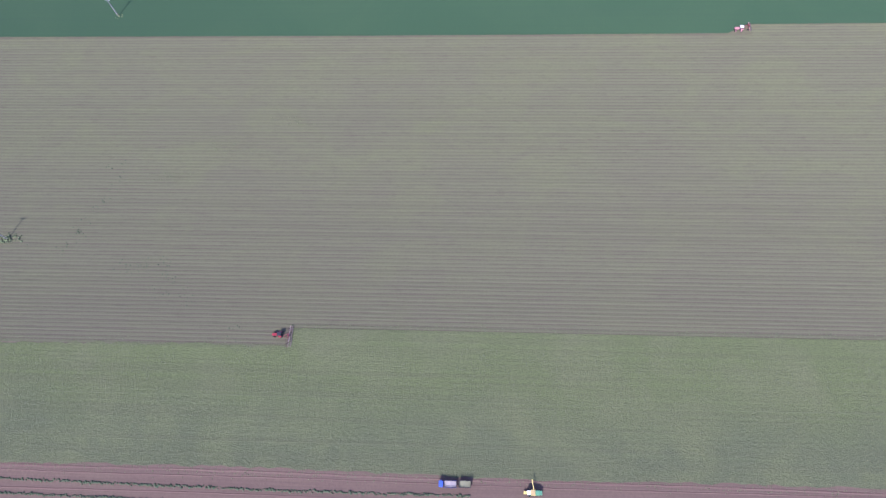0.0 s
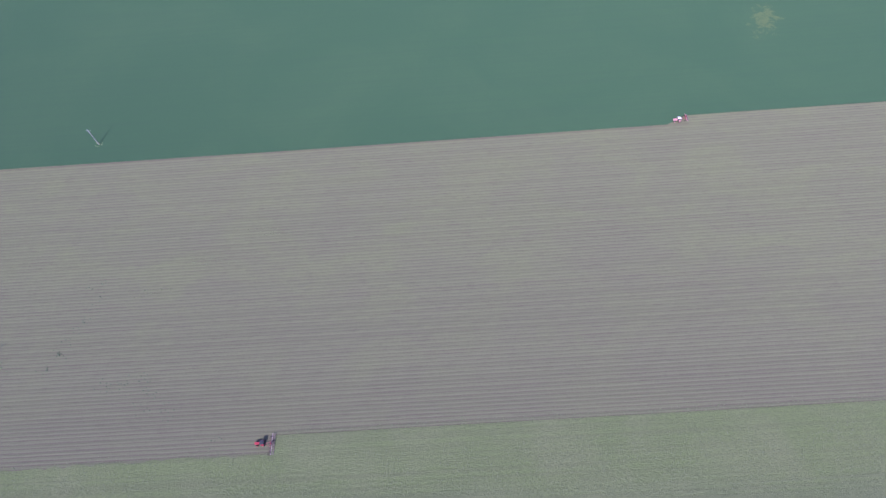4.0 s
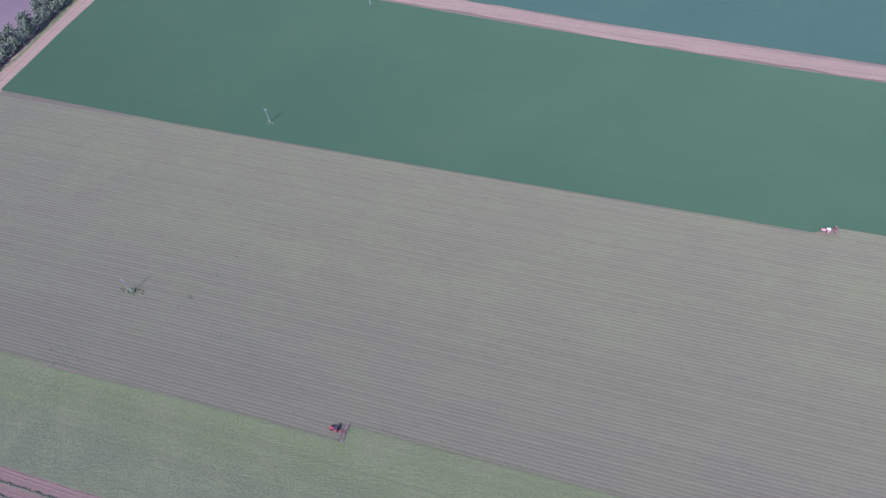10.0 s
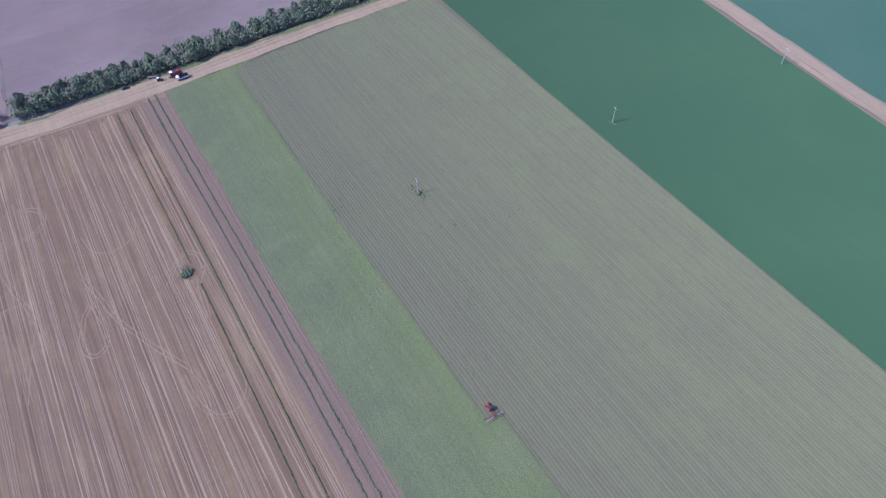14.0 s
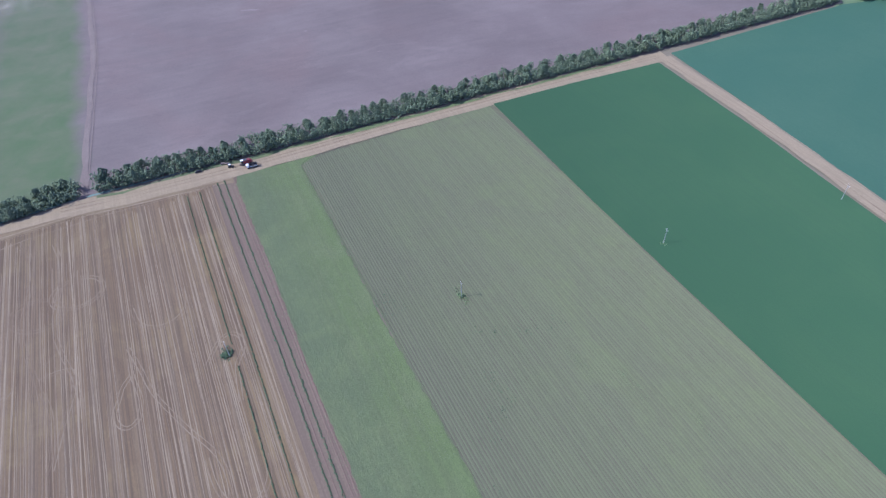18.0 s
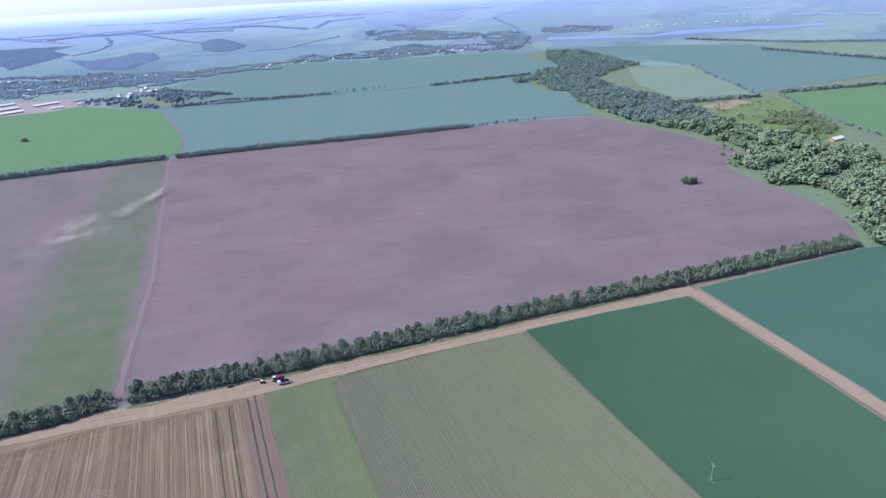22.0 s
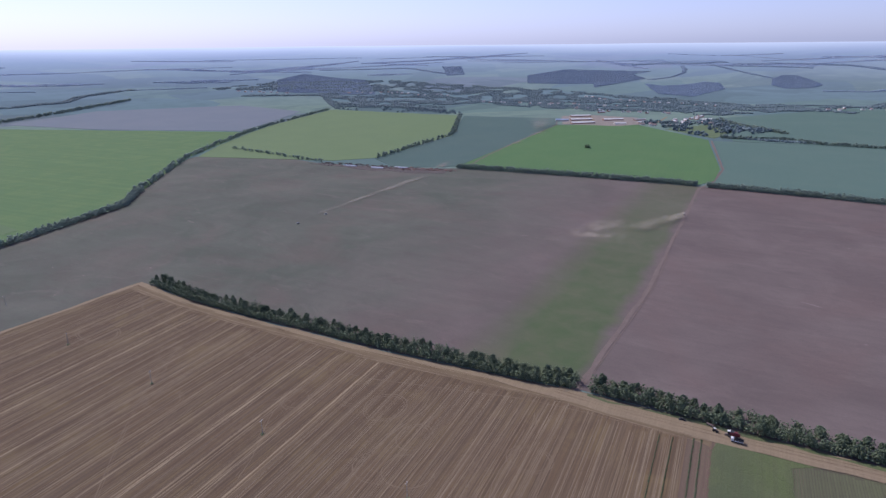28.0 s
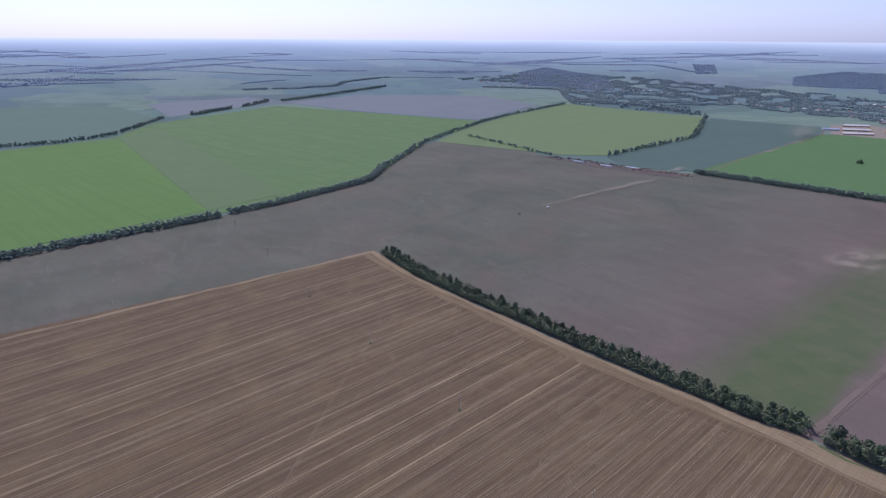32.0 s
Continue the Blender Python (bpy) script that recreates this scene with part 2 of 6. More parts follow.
def dark_crop_material():
    """Dense green crop: soft darker and lighter places, drill lines, and one yellowing weedy stain."""
    k = Mat("dark_crop", 0.9, 0.12, 1.0)
    flat = k.place()
    colour = k.mix(k.ramp(k.noise(flat, 0.018, 5, 0.62, 0.5), 0.42, 0.72), (0.039, 0.087, 0.044), (0.046, 0.095, 0.047))
    drill = k.noise(k.place(-ROW, (0.02, 1.0, 1.0)), 0.5, 3, 0.7)
    colour = k.mix(k.math("MULTIPLY", k.ramp(drill, 0.44, 0.62), 0.22), colour, (0.038, 0.076, 0.045))
    off = k.t.nodes.new("ShaderNodeVectorMath")
    off.operation = "DISTANCE"
    k.l(k.place(0.0, (0.55, 1.0, 0.0)), off.inputs[0])
    off.inputs[1].default_value = (286 * 0.55, -50, 0)
    spot = k.math("ADD", k.math("DIVIDE", off.outputs["Value"], 24), k.math("MULTIPLY", k.noise(flat, 0.16, 4, 0.75, 0.5), 1.5))
    colour = k.mix(k.math("MULTIPLY", k.ramp(spot, 0.80, 1.22, (1, 1, 1), (0, 0, 0)), 0.5), colour, (0.112, 0.140, 0.056))
    fine = k.noise(flat, 1.2, 4, 0.7)
    colour = k.mix(k.math("MULTIPLY", k.ramp(fine, 0.45, 0.7), 0.2), colour, (0.038, 0.074, 0.044))
    k.bump(fine, 0.5, 0.15)
    return k.paint(colour)


M = {}
M["soil"] = field_material("tilled_soil", (0.174, 0.126, 0.095), (0.178, 0.135, 0.096), (0.122, 0.088, 0.068), 0.55, 0.8, relief=0.1)
M["red_soil"] = field_material("red_soil", (0.184, 0.126, 0.098), (0.176, 0.128, 0.095), (0.130, 0.088, 0.070), 0.4, 0.8, 10, relief=0.1)
M["rows"] = row_material("row_crop", (0.146, 0.157, 0.088), (0.150, 0.166, 0.086), (0.139, 0.141, 0.087), (0.108, 0.110, 0.069))
M["clover"] = clover_material()
M["dark_crop"] = dark_crop_material()
# the crop's own teal, blued and lightened to stand for distance haze
M["hazed_teal_crop"] = field_material("hazed_teal_crop", (0.108, 0.177, 0.146), (0.122, 0.188, 0.154), (0.096, 0.155, 0.129), 0.2, 3, 120)
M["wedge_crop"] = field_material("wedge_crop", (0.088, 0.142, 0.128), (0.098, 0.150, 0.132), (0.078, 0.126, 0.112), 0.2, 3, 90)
M["near_teal"] = field_material("near_teal_crop", (0.052, 0.112, 0.074), (0.062, 0.121, 0.079), (0.045, 0.097, 0.065), 0.15, 3, 70)
M["bright_crop"] = field_material("bright_crop", (0.097, 0.186, 0.080), (0.110, 0.196, 0.084), (0.085, 0.162, 0.070), 0.25, 4, 90)
M["grass_crop"] = field_material("grass_crop", (0.116, 0.198, 0.088), (0.150, 0.222, 0.094), (0.092, 0.160, 0.072), 0.5, 9, 38, turn=radians(25))
M["olive_crop"] = field_material("olive_crop", (0.148, 0.212, 0.106), (0.160, 0.224, 0.110), (0.130, 0.186, 0.096), 0.2, 4, 90)
M["pale_crop"] = field_material("pale_crop", (0.160, 0.214, 0.140), (0.172, 0.226, 0.148), (0.138, 0.184, 0.122), 0.15, 4, 90)
M["stubble"] = stubble_material()
M["dirt"] = field_material("dirt_road", (0.282, 0.218, 0.146), (0.310, 0.242, 0.160), (0.208, 0.160, 0.108), 0.4, 1.2, 15, relief=0.1)
M["grass"] = field_material("rough_grass", (0.13, 0.19, 0.07), (0.19, 0.24, 0.09), (0.06, 0.11, 0.04), 0.1, 4, 25)
M["leaf"] = foliage_material("leaves", (0.094, 0.132, 0.083), (0.216, 0.260, 0.158))
# distant foliage coloured paler and bluer to stand for haze
M["hazed_far_leaf"] = foliage_material("hazed_far_leaves", (0.132, 0.184, 0.156), (0.228, 0.286, 0.226))
M["row_soil"] = row_material("row_soil", (0.124, 0.116, 0.077), (0.138, 0.142, 0.079), (0.118, 0.106, 0.075), (0.092, 0.082, 0.060))
M["straw"] = straw_material("straw", (0.284, 0.221, 0.150), (0.170, 0.122, 0.083))
M["swath"] = straw_material("swath", (0.315, 0.245, 0.160), (0.205, 0.150, 0.098))
M["wheel"] = straw_material("pressed_straw", (0.238, 0.182, 0.124), (0.168, 0.120, 0.081))
M["chaff"] = field_material("chaff", (0.205, 0.152, 0.096), (0.235, 0.180, 0.114), (0.150, 0.108, 0.070), 0.4, 1.4, 14, turn=radians(21))
M["path"] = field_material("wheel_path", (0.196, 0.150, 0.134), (0.220, 0.172, 0.152), (0.132, 0.108, 0.096), 0.2, 2, 18)
M["margin"] = field_material("field_edge", (0.190, 0.160, 0.118), (0.205, 0.172, 0.124), (0.140, 0.118, 0.088), 0.3, 1.5, 20)
M["tuft"] = foliage_material("tufts", (0.126, 0.154, 0.076), (0.172, 0.196, 0.092))
M["clover_line"] = straw_material("pale_clover", (0.128, 0.148, 0.077), (0.112, 0.136, 0.069))
M["weed"] = foliage_material("weeds", (0.062, 0.095, 0.050), (0.10, 0.14, 0.072))
M["dull_crop"] = field_material("dull_crop", (0.122, 0.188, 0.094), (0.134, 0.198, 0.100), (0.104, 0.160, 0.082), 0.2, 4, 60, turn=radians(12))
# grey fallow, raised towards blue in its colour as far-off haze
M["hazed_grey_crop"] = field_material("hazed_grey_crop", (0.164, 0.194, 0.222), (0.182, 0.206, 0.230), (0.146, 0.170, 0.196), 0.15, 4, 120)
M["verge"] = field_material("verge_grass", (0.134, 0.184, 0.098), (0.168, 0.212, 0.116), (0.096, 0.136, 0.076), 0.15, 4, 14)
M["yard"] = field_material("farm_yard_earth", (0.29, 0.245, 0.22), (0.33, 0.285, 0.25), (0.18, 0.165, 0.14), 0.1, 4, 20)
# haze painted into these leaf colours, more of it the farther the trees
M["hazed_mid_leaf"] = foliage_material("hazed_village_leaves", (0.114, 0.168, 0.186), (0.178, 0.236, 0.246))
M["hazed_blue_leaf"] = foliage_material("hazed_distant_leaves", (0.218, 0.290, 0.375), (0.240, 0.312, 0.398))
M["hazy_leaf"] = foliage_material("hazed_remote_leaves", (0.34, 0.41, 0.54), (0.38, 0.45, 0.57))
M["meadow_end"] = field_material("meadow_end", (0.112, 0.215, 0.066), (0.128, 0.226, 0.072), (0.088, 0.168, 0.056), 0.4, 7, 45, turn=radians(25))
M["wood_leaf"] = foliage_material("woodland_leaves", (0.098, 0.150, 0.082), (0.200, 0.264, 0.130))
# woodland green with a blue haze tint worked in for the far ravine
M["hazed_ravine_leaf"] = foliage_material("hazed_ravine_leaves", (0.102, 0.160, 0.126), (0.180, 0.246, 0.182))
M["bush_leaf"] = foliage_material("bush_leaves", (0.125, 0.172, 0.082), (0.200, 0.250, 0.112))
M["brick"] = plain_material("brick", (0.42, 0.25, 0.20), 0.9)
M["plaster"] = plain_material("plaster", (0.68, 0.66, 0.62), 0.9)
M["white_roof"] = plain_material("pale_roof", (0.66, 0.64, 0.62), 0.8)
M["grey_roof"] = plain_material("grey_roof", (0.33, 0.33, 0.34), 0.8)
M["red_roof"] = plain_material("red_roof", (0.30, 0.22, 0.20), 0.8)
M["blue_roof"] = plain_material("blue_roof", (0.36, 0.43, 0.58), 0.6)
M["wood"] = plain_material("weathered_wood", (0.24, 0.19, 0.14), 0.9)
M["dark_glass"] = plain_material("dark_glass", (0.03, 0.035, 0.04), 0.15)
M["red_paint"] = plain_material("red_paint", (0.34, 0.045, 0.055), 0.4)
M["dark_red"] = plain_material("dark_red_paint", (0.20, 0.035, 0.04), 0.55, wear=0.5)
M["bar_paint"] = plain_material("worn_grey_paint", (0.34, 0.27, 0.26), 0.6)
M["pink_paint"] = plain_material("faded_red_paint", (0.62, 0.30, 0.29), 0.5)
M["white_paint"] = plain_material("white_paint", (0.75, 0.74, 0.72), 0.45)
M["blue_paint"] = plain_material("blue_paint", (0.06, 0.13, 0.50), 0.4)
M["green_paint"] = plain_material("green_paint", (0.12, 0.36, 0.20), 0.45)
M["yellow_paint"] = plain_material("yellow_paint", (0.70, 0.58, 0.16), 0.45)
M["steel"] = plain_material("dull_steel", (0.42, 0.42, 0.42), 0.45, 0.6)
M["black_steel"] = plain_material("black_steel", (0.035, 0.035, 0.04), 0.5)
M["iron"] = plain_material("rusty_iron", (0.17, 0.13, 0.12), 0.7)
M["tyre"] = plain_material("tyre_rubber", (0.03, 0.03, 0.03), 0.85)
M["grain"] = plain_material("grain", (0.50, 0.38, 0.18), 0.95)
M["chaff_load"] = plain_material("pale_chaff", (0.36, 0.33, 0.32), 0.95)
M["green_load"] = plain_material("green_fodder", (0.24, 0.25, 0.15), 0.95, 0.0, 0.6)
M["bark"] = plain_material("bark", (0.13, 0.10, 0.075), 0.95)
M["concrete"] = plain_material("concrete", (0.30, 0.30, 0.285), 0.9)


def ploughed_material():
    """Fallow land: brown in the east, grey-green with weeds in the west, one weedy band beside the track."""
    k = Mat("fallow_soil", 0.95, 0.1)
    flat = k.place()
    g = k.n("NewGeometry")
    sep = k.n("SeparateXYZ")
    k.l(g.outputs["Position"], sep.inputs[0])
    wob = k.noise(flat, 0.02, 3, 0.6)
    # distance west of the track's line
    across = k.math("ADD", k.math("MULTIPLY", sep.outputs[0], -0.937), k.math("MULTIPLY", sep.outputs[1], -0.351))
    ragged = k.math("ADD", across, k.math("MULTIPLY", wob, 26))
    band = k.math("MULTIPLY", k.ramp(k.math("DIVIDE", ragged, 400), 0.240, 0.268), k.ramp(k.math("DIVIDE", ragged, 400), 0.385, 0.490, (1, 1, 1), (0, 0, 0)))
    band = k.math("MULTIPLY", band, k.ramp(k.math("DIVIDE", sep.outputs[1], 1000), 0.35, 0.85, (1, 1, 1), (0.55, 0.55, 0.55)))
    west = k.ramp(k.math("DIVIDE", k.math("ADD", across, k.math("MULTIPLY", wob, 200)), 1000), 0.24, 0.50)
    brown = k.mix(k.ramp(k.noise(flat, 0.011, 4, 0.6, 0.5), 0.38, 0.66), (0.143, 0.113, 0.107), (0.178, 0.143, 0.134))
    weedy = k.mix(k.ramp(k.noise(flat, 0.010, 5, 0.65, 0.6), 0.36, 0.66), (0.094, 0.108, 0.086), (0.134, 0.138, 0.114))
    colour = k.mix(west, brown, weedy)
    drift = k.place(-radians(9), (0.55, 1.0, 1.0))
    dim = k.ramp(k.noise(drift, 0.016, 5, 0.62, 1.4), 0.46, 0.70)
    colour = k.mix(k.math("MULTIPLY", dim, 0.30), colour, (0.106, 0.088, 0.081))
    red = k.ramp(k.noise(flat, 0.007, 4, 0.6, 1.0), 0.50, 0.68)
    colour = k.mix(k.math("MULTIPLY", red, 0.3), colour, (0.172, 0.116, 0.106))
    pale = k.ramp(k.noise(drift, 0.026, 5, 0.64, 1.8), 0.56, 0.76)
    colour = k.mix(k.math("MULTIPLY", pale, 0.28), colour, (0.235, 0.188, 0.178))
    clods = k.noise(k.place(-radians(9), (0.55, 1.0, 1.0)), 0.085, 5, 0.7, 1.2)
    colour = k.mix(k.math("MULTIPLY", k.ramp(clods, 0.50, 0.70), 0.2), colour, (0.098, 0.080, 0.074))
    marks = k.ramp(k.noise(k.place(-radians(9), (0.28, 1.0, 1.0)), 0.14, 3, 0.6, 0.6), 0.70, 0.78)
    colour = k.mix(k.math("MULTIPLY", marks, 0.6), colour, (0.27, 0.215, 0.205))
    tilled = k.noise(k.place(-radians(20.5), (0.006, 1.0, 1.0)), 0.12, 2, 0.7)
    colour = k.mix(k.math("MULTIPLY", k.ramp(tilled, 0.44, 0.62), 0.10), colour, (0.090, 0.076, 0.074))
    green = k.mix(k.ramp(k.noise(flat, 0.04, 4, 0.6, 0.4), 0.35, 0.7), (0.062, 0.115, 0.042), (0.105, 0.130, 0.066))
    colour = k.mix(k.math("MULTIPLY", band, 0.78), colour, green)
    fine = k.noise(flat, 0.6, 4, 0.7)
    colour = k.mix(k.math("MULTIPLY", k.ramp(fine, 0.45, 0.7), 0.2), colour, (0.085, 0.072, 0.072))
    k.bump(k.math("ADD", k.math("MULTIPLY", fine, 0.4), k.math("MULTIPLY", clods, 2.0)), 0.2, 0.5)
    return k.paint(colour)


def country_material(name, blue, glow):
    """Distant country: a patchwork of fields in broad cells, its colours mixed towards haze blue."""
    k = Mat(name, 1.0, 0.0)
    vec = k.place(radians(24), (1, 0.62, 1))
    warp = k.n("TexNoise", Scale=0.004, Detail=2)
    k.l(vec, warp.inputs["Vector"])
    add = k.t.nodes.new("ShaderNodeVectorMath")
    add.operation = "MULTIPLY_ADD"
    k.l(warp.outputs["Color"], add.inputs[0])
    add.inputs[1].default_value = (160, 160, 0)
    k.l(vec, add.inputs[2])
    vor = k.n("TexVoronoi", Scale=0.0034)
    k.l(add.outputs[0], vor.inputs["Vector"])
    sep = k.n("SeparateColor")
    k.l(vor.outputs["Color"], sep.inputs[0])
    r = k.n("ValToRGB")
    r.color_ramp.interpolation = "CONSTANT"
    # field, mottle and wood colours all take a painted share of haze
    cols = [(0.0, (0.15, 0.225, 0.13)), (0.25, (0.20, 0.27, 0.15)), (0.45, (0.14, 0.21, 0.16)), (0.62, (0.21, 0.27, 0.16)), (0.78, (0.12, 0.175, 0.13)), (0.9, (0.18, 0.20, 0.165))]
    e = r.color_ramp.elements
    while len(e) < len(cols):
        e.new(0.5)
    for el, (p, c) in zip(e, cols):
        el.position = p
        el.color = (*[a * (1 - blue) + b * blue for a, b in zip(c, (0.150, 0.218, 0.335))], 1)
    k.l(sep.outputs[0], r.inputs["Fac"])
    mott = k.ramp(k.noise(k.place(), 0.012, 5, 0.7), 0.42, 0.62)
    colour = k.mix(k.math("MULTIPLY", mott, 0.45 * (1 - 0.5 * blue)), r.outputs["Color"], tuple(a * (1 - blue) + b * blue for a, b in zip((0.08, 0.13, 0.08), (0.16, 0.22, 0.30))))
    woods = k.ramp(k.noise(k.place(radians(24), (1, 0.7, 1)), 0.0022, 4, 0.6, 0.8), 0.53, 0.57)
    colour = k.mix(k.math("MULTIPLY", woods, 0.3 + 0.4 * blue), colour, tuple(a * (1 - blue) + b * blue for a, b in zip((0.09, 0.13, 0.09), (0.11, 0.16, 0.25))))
    if glow:      # air light put in as emission that grows with the distance
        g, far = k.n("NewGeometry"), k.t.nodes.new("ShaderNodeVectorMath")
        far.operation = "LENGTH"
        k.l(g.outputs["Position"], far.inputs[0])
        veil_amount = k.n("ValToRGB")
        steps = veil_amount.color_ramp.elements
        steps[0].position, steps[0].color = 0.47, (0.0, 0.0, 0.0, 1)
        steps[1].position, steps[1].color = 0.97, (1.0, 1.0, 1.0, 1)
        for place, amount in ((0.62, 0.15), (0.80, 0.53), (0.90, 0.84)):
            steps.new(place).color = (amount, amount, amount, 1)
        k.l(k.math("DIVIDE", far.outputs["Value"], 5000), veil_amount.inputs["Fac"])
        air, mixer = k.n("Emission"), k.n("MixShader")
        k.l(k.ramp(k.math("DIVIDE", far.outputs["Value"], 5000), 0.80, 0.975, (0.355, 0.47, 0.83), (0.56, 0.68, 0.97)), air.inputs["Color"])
        east = k.n("SeparateXYZ")              # emission raised to the west, imitating brighter air towards the sun
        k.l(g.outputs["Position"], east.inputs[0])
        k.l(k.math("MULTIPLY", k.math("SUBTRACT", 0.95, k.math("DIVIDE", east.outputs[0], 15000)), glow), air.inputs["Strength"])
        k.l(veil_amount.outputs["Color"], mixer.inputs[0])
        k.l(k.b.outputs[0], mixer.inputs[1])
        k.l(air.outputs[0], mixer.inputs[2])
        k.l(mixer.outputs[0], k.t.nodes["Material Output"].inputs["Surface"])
    return k.paint(colour)


def water_material():
    k = Mat("lake_water", 0.5, 0.15)
    nz = k.noise(k.place(), 0.4, 3, 0.6)
    k.bump(nz, 0.15, 0.1)
    return k.paint((0.20, 0.25, 0.34))


M["water"] = water_material()
M["fallow"] = ploughed_material()
# both have haze in their colours; the far one also emits it
M["country"] = country_material("hazed_country", 0.34, 0.0)
M["distance"] = country_material("hazed_distance", 0.36, 1.0)


# ---- mesh helpers ----
def mesh_object(name, verts, faces, material, parent=None, label="", smooth=False):
    me = bpy.data.meshes.new(name)
    me.from_pydata(verts, [], faces)
    me.update()
    if smooth:
        me.polygons.foreach_set("use_smooth", [True] * len(me.polygons))
    for mt in (material if isinstance(material, (list, tuple)) else [material]):
        me.materials.append(mt)
    ob = new(name, me)
    if parent:
        ob.parent = parent
    if label:
        ob["label"] = label
    return ob


def part(name, bm, material, parent=None, label=""):
    me = bpy.data.meshes.new(name)
    bm.to_mesh(me)
    bm.free()
    me.materials.append(material)
    ob = new(name, me)
    if parent:
        ob.parent = parent
    if label:
        ob["label"] = label
    return ob


def rise(x, y):
    """Height of the ground: level to 2.5 km, then a long rolling slope to the far watershed."""
    r = math.hypot(x, y)
    u = min(max((r - 2500) / 2300, 0), 1)
    roll = noise.noise(Vector((x, y, 0)) / 700) * 9 * min(max((r - 2900) / 600, 0), 1) * (1 if r < 4700 else 0.25)
    return 194 * (u * u * (3 - 2 * u) * 0.35 + u * 0.65) + roll


def slab(name, outline, top, material, label, category="field"):
    """A field: its outline, raised by the crop's height over the ground, with a skirt."""
    pts = outline
    area = sum(a[0] * b[1] - b[0] * a[1] for a, b in zip(pts, pts[1:] + pts[:1]))
    if area < 0:
        pts = pts[::-1]
    n = len(pts)
    verts = [(x, y, rise(x, y) + top) for x, y in pts] + [(x, y, rise(x, y) - 0.5) for x, y in pts]
    faces = [list(range(n))] + [[i, i + n, (i + 1) % n + n, (i + 1) % n] for i in range(n)]
    return tagged(mesh_object(name, verts, faces, material), label, category, kind="structure")


def ribbon(name, line, width, top, material, label="", wobble=0.0, seed=1):
    """A strip of ground along a line, its edges slightly uneven."""
    rnd = random.Random(seed)
    pts = []
    for (x0, y0), (x1, y1) in zip(line, line[1:]):
        steps = max(1, int(math.hypot(x1 - x0, y1 - y0) / 12))
        pts += [(x0 + (x1 - x0) * i / steps, y0 + (y1 - y0) * i / steps) for i in range(steps)]
    pts.append(line[-1])
    verts, faces = [], []
    for i, (x, y) in enumerate(pts):
        a, b = pts[max(i - 1, 0)], pts[min(i + 1, len(pts) - 1)]
        d = math.hypot(b[0] - a[0], b[1] - a[1])
        nx, ny = -(b[1] - a[1]) / d, (b[0] - a[0]) / d
        wl, wr = (width / 2 + rnd.uniform(-wobble, wobble) for _ in range(2))
        verts += [(x + nx * wl, y + ny * wl, rise(x, y) + top), (x - nx * wr, y - ny * wr, rise(x, y) + top)]
        if i:
            k = 2 * i
            faces.append([k - 2, k - 1, k + 1, k])
    return tagged(mesh_object(name, verts, faces, material), label, "road" if "road" in name or "track" in name else "", kind="structure")


def ico(level):
    bm = bmesh.new()
    bmesh.ops.create_icosphere(bm, subdivisions=level, radius=1)
    v = np.array([tuple(p.co) for p in bm.verts])
    f = np.array([[p.index for p in fc.verts] for fc in bm.faces])
    bm.free()
    return v, f


ICO1 = ico(1)
OCTA = (np.array([(1, 0, 0), (-1, 0, 0), (0, 1, 0), (0, -1, 0), (0, 0, 1), (0, 0, -1)], float) * 1.15, np.array([(0, 2, 4), (2, 1, 4), (1, 3, 4), (3, 0, 4), (2, 0, 5), (1, 2, 5), (3, 1, 5), (0, 3, 5)]))


def clumps(name, centres, radii, material, seed=0, flat=0.85, rough=0.35, shape=ICO1):
    """One mesh of many ragged leaf clumps."""
    rng = np.random.default_rng(seed)
    v, f = shape
    c, r = np.asarray(centres, float), np.asarray(radii, float)
    n = len(c)
    a = rng.uniform(0, 6.283, n)
    tilt = rng.uniform(-0.8, 0.8, n)
    base = v[None] * (1 + rng.uniform(-rough, rough, (n, len(v), 1)))
    x, y, z = base[..., 0], base[..., 1], base[..., 2]
    y, z = y * np.cos(tilt)[:, None] - z * np.sin(tilt)[:, None], y * np.sin(tilt)[:, None] + z * np.cos(tilt)[:, None]
    x, y = x * np.cos(a)[:, None] - y * np.sin(a)[:, None], x * np.sin(a)[:, None] + y * np.cos(a)[:, None]
    p = np.stack([x, y, z * flat], -1) * r[:, None, None] + c[:, None]
    faces = (f[None] + (np.arange(n) * len(v))[:, None, None]).reshape(-1, 3)
    me = bpy.data.meshes.new(name)
    p = p.reshape(-1, 3)
    me.vertices.add(len(p))
    me.vertices.foreach_set("co", p.ravel())
    me.loops.add(len(faces) * 3)
    me.loops.foreach_set("vertex_index", faces.ravel().astype(np.int32))
    me.polygons.add(len(faces))
    me.polygons.foreach_set("loop_start", np.arange(0, len(faces) * 3, 3, dtype=np.int32))
    me.update(calc_edges=True)
    me.materials.append(material)
    return new(name, me)


def along_line(line, step, rng, spread):
    """Points along a polyline, scattered across it."""
    out = []
    for (x0, y0), (x1, y1) in zip(line, line[1:]):
        d = math.hypot(x1 - x0, y1 - y0)
        nx, ny = -(y1 - y0) / d, (x1 - x0) / d
        for s in np.arange(0, d, step):
            q, w = s + rng.uniform(-step, step) * 0.4, rng.uniform(-spread, spread)
            out.append((x0 + (x1 - x0) * q / d + nx * w, y0 + (y1 - y0) * q / d + ny * w))
    return out


def inside(p, poly):
    hit = False
    for (x0, y0), (x1, y1) in zip(poly, poly[1:] + poly[:1]):
        if (y0 > p[1]) != (y1 > p[1]) and p[0] < (x1 - x0) * (p[1] - y0) / (y1 - y0) + x0:
            hit = not hit
    return hit


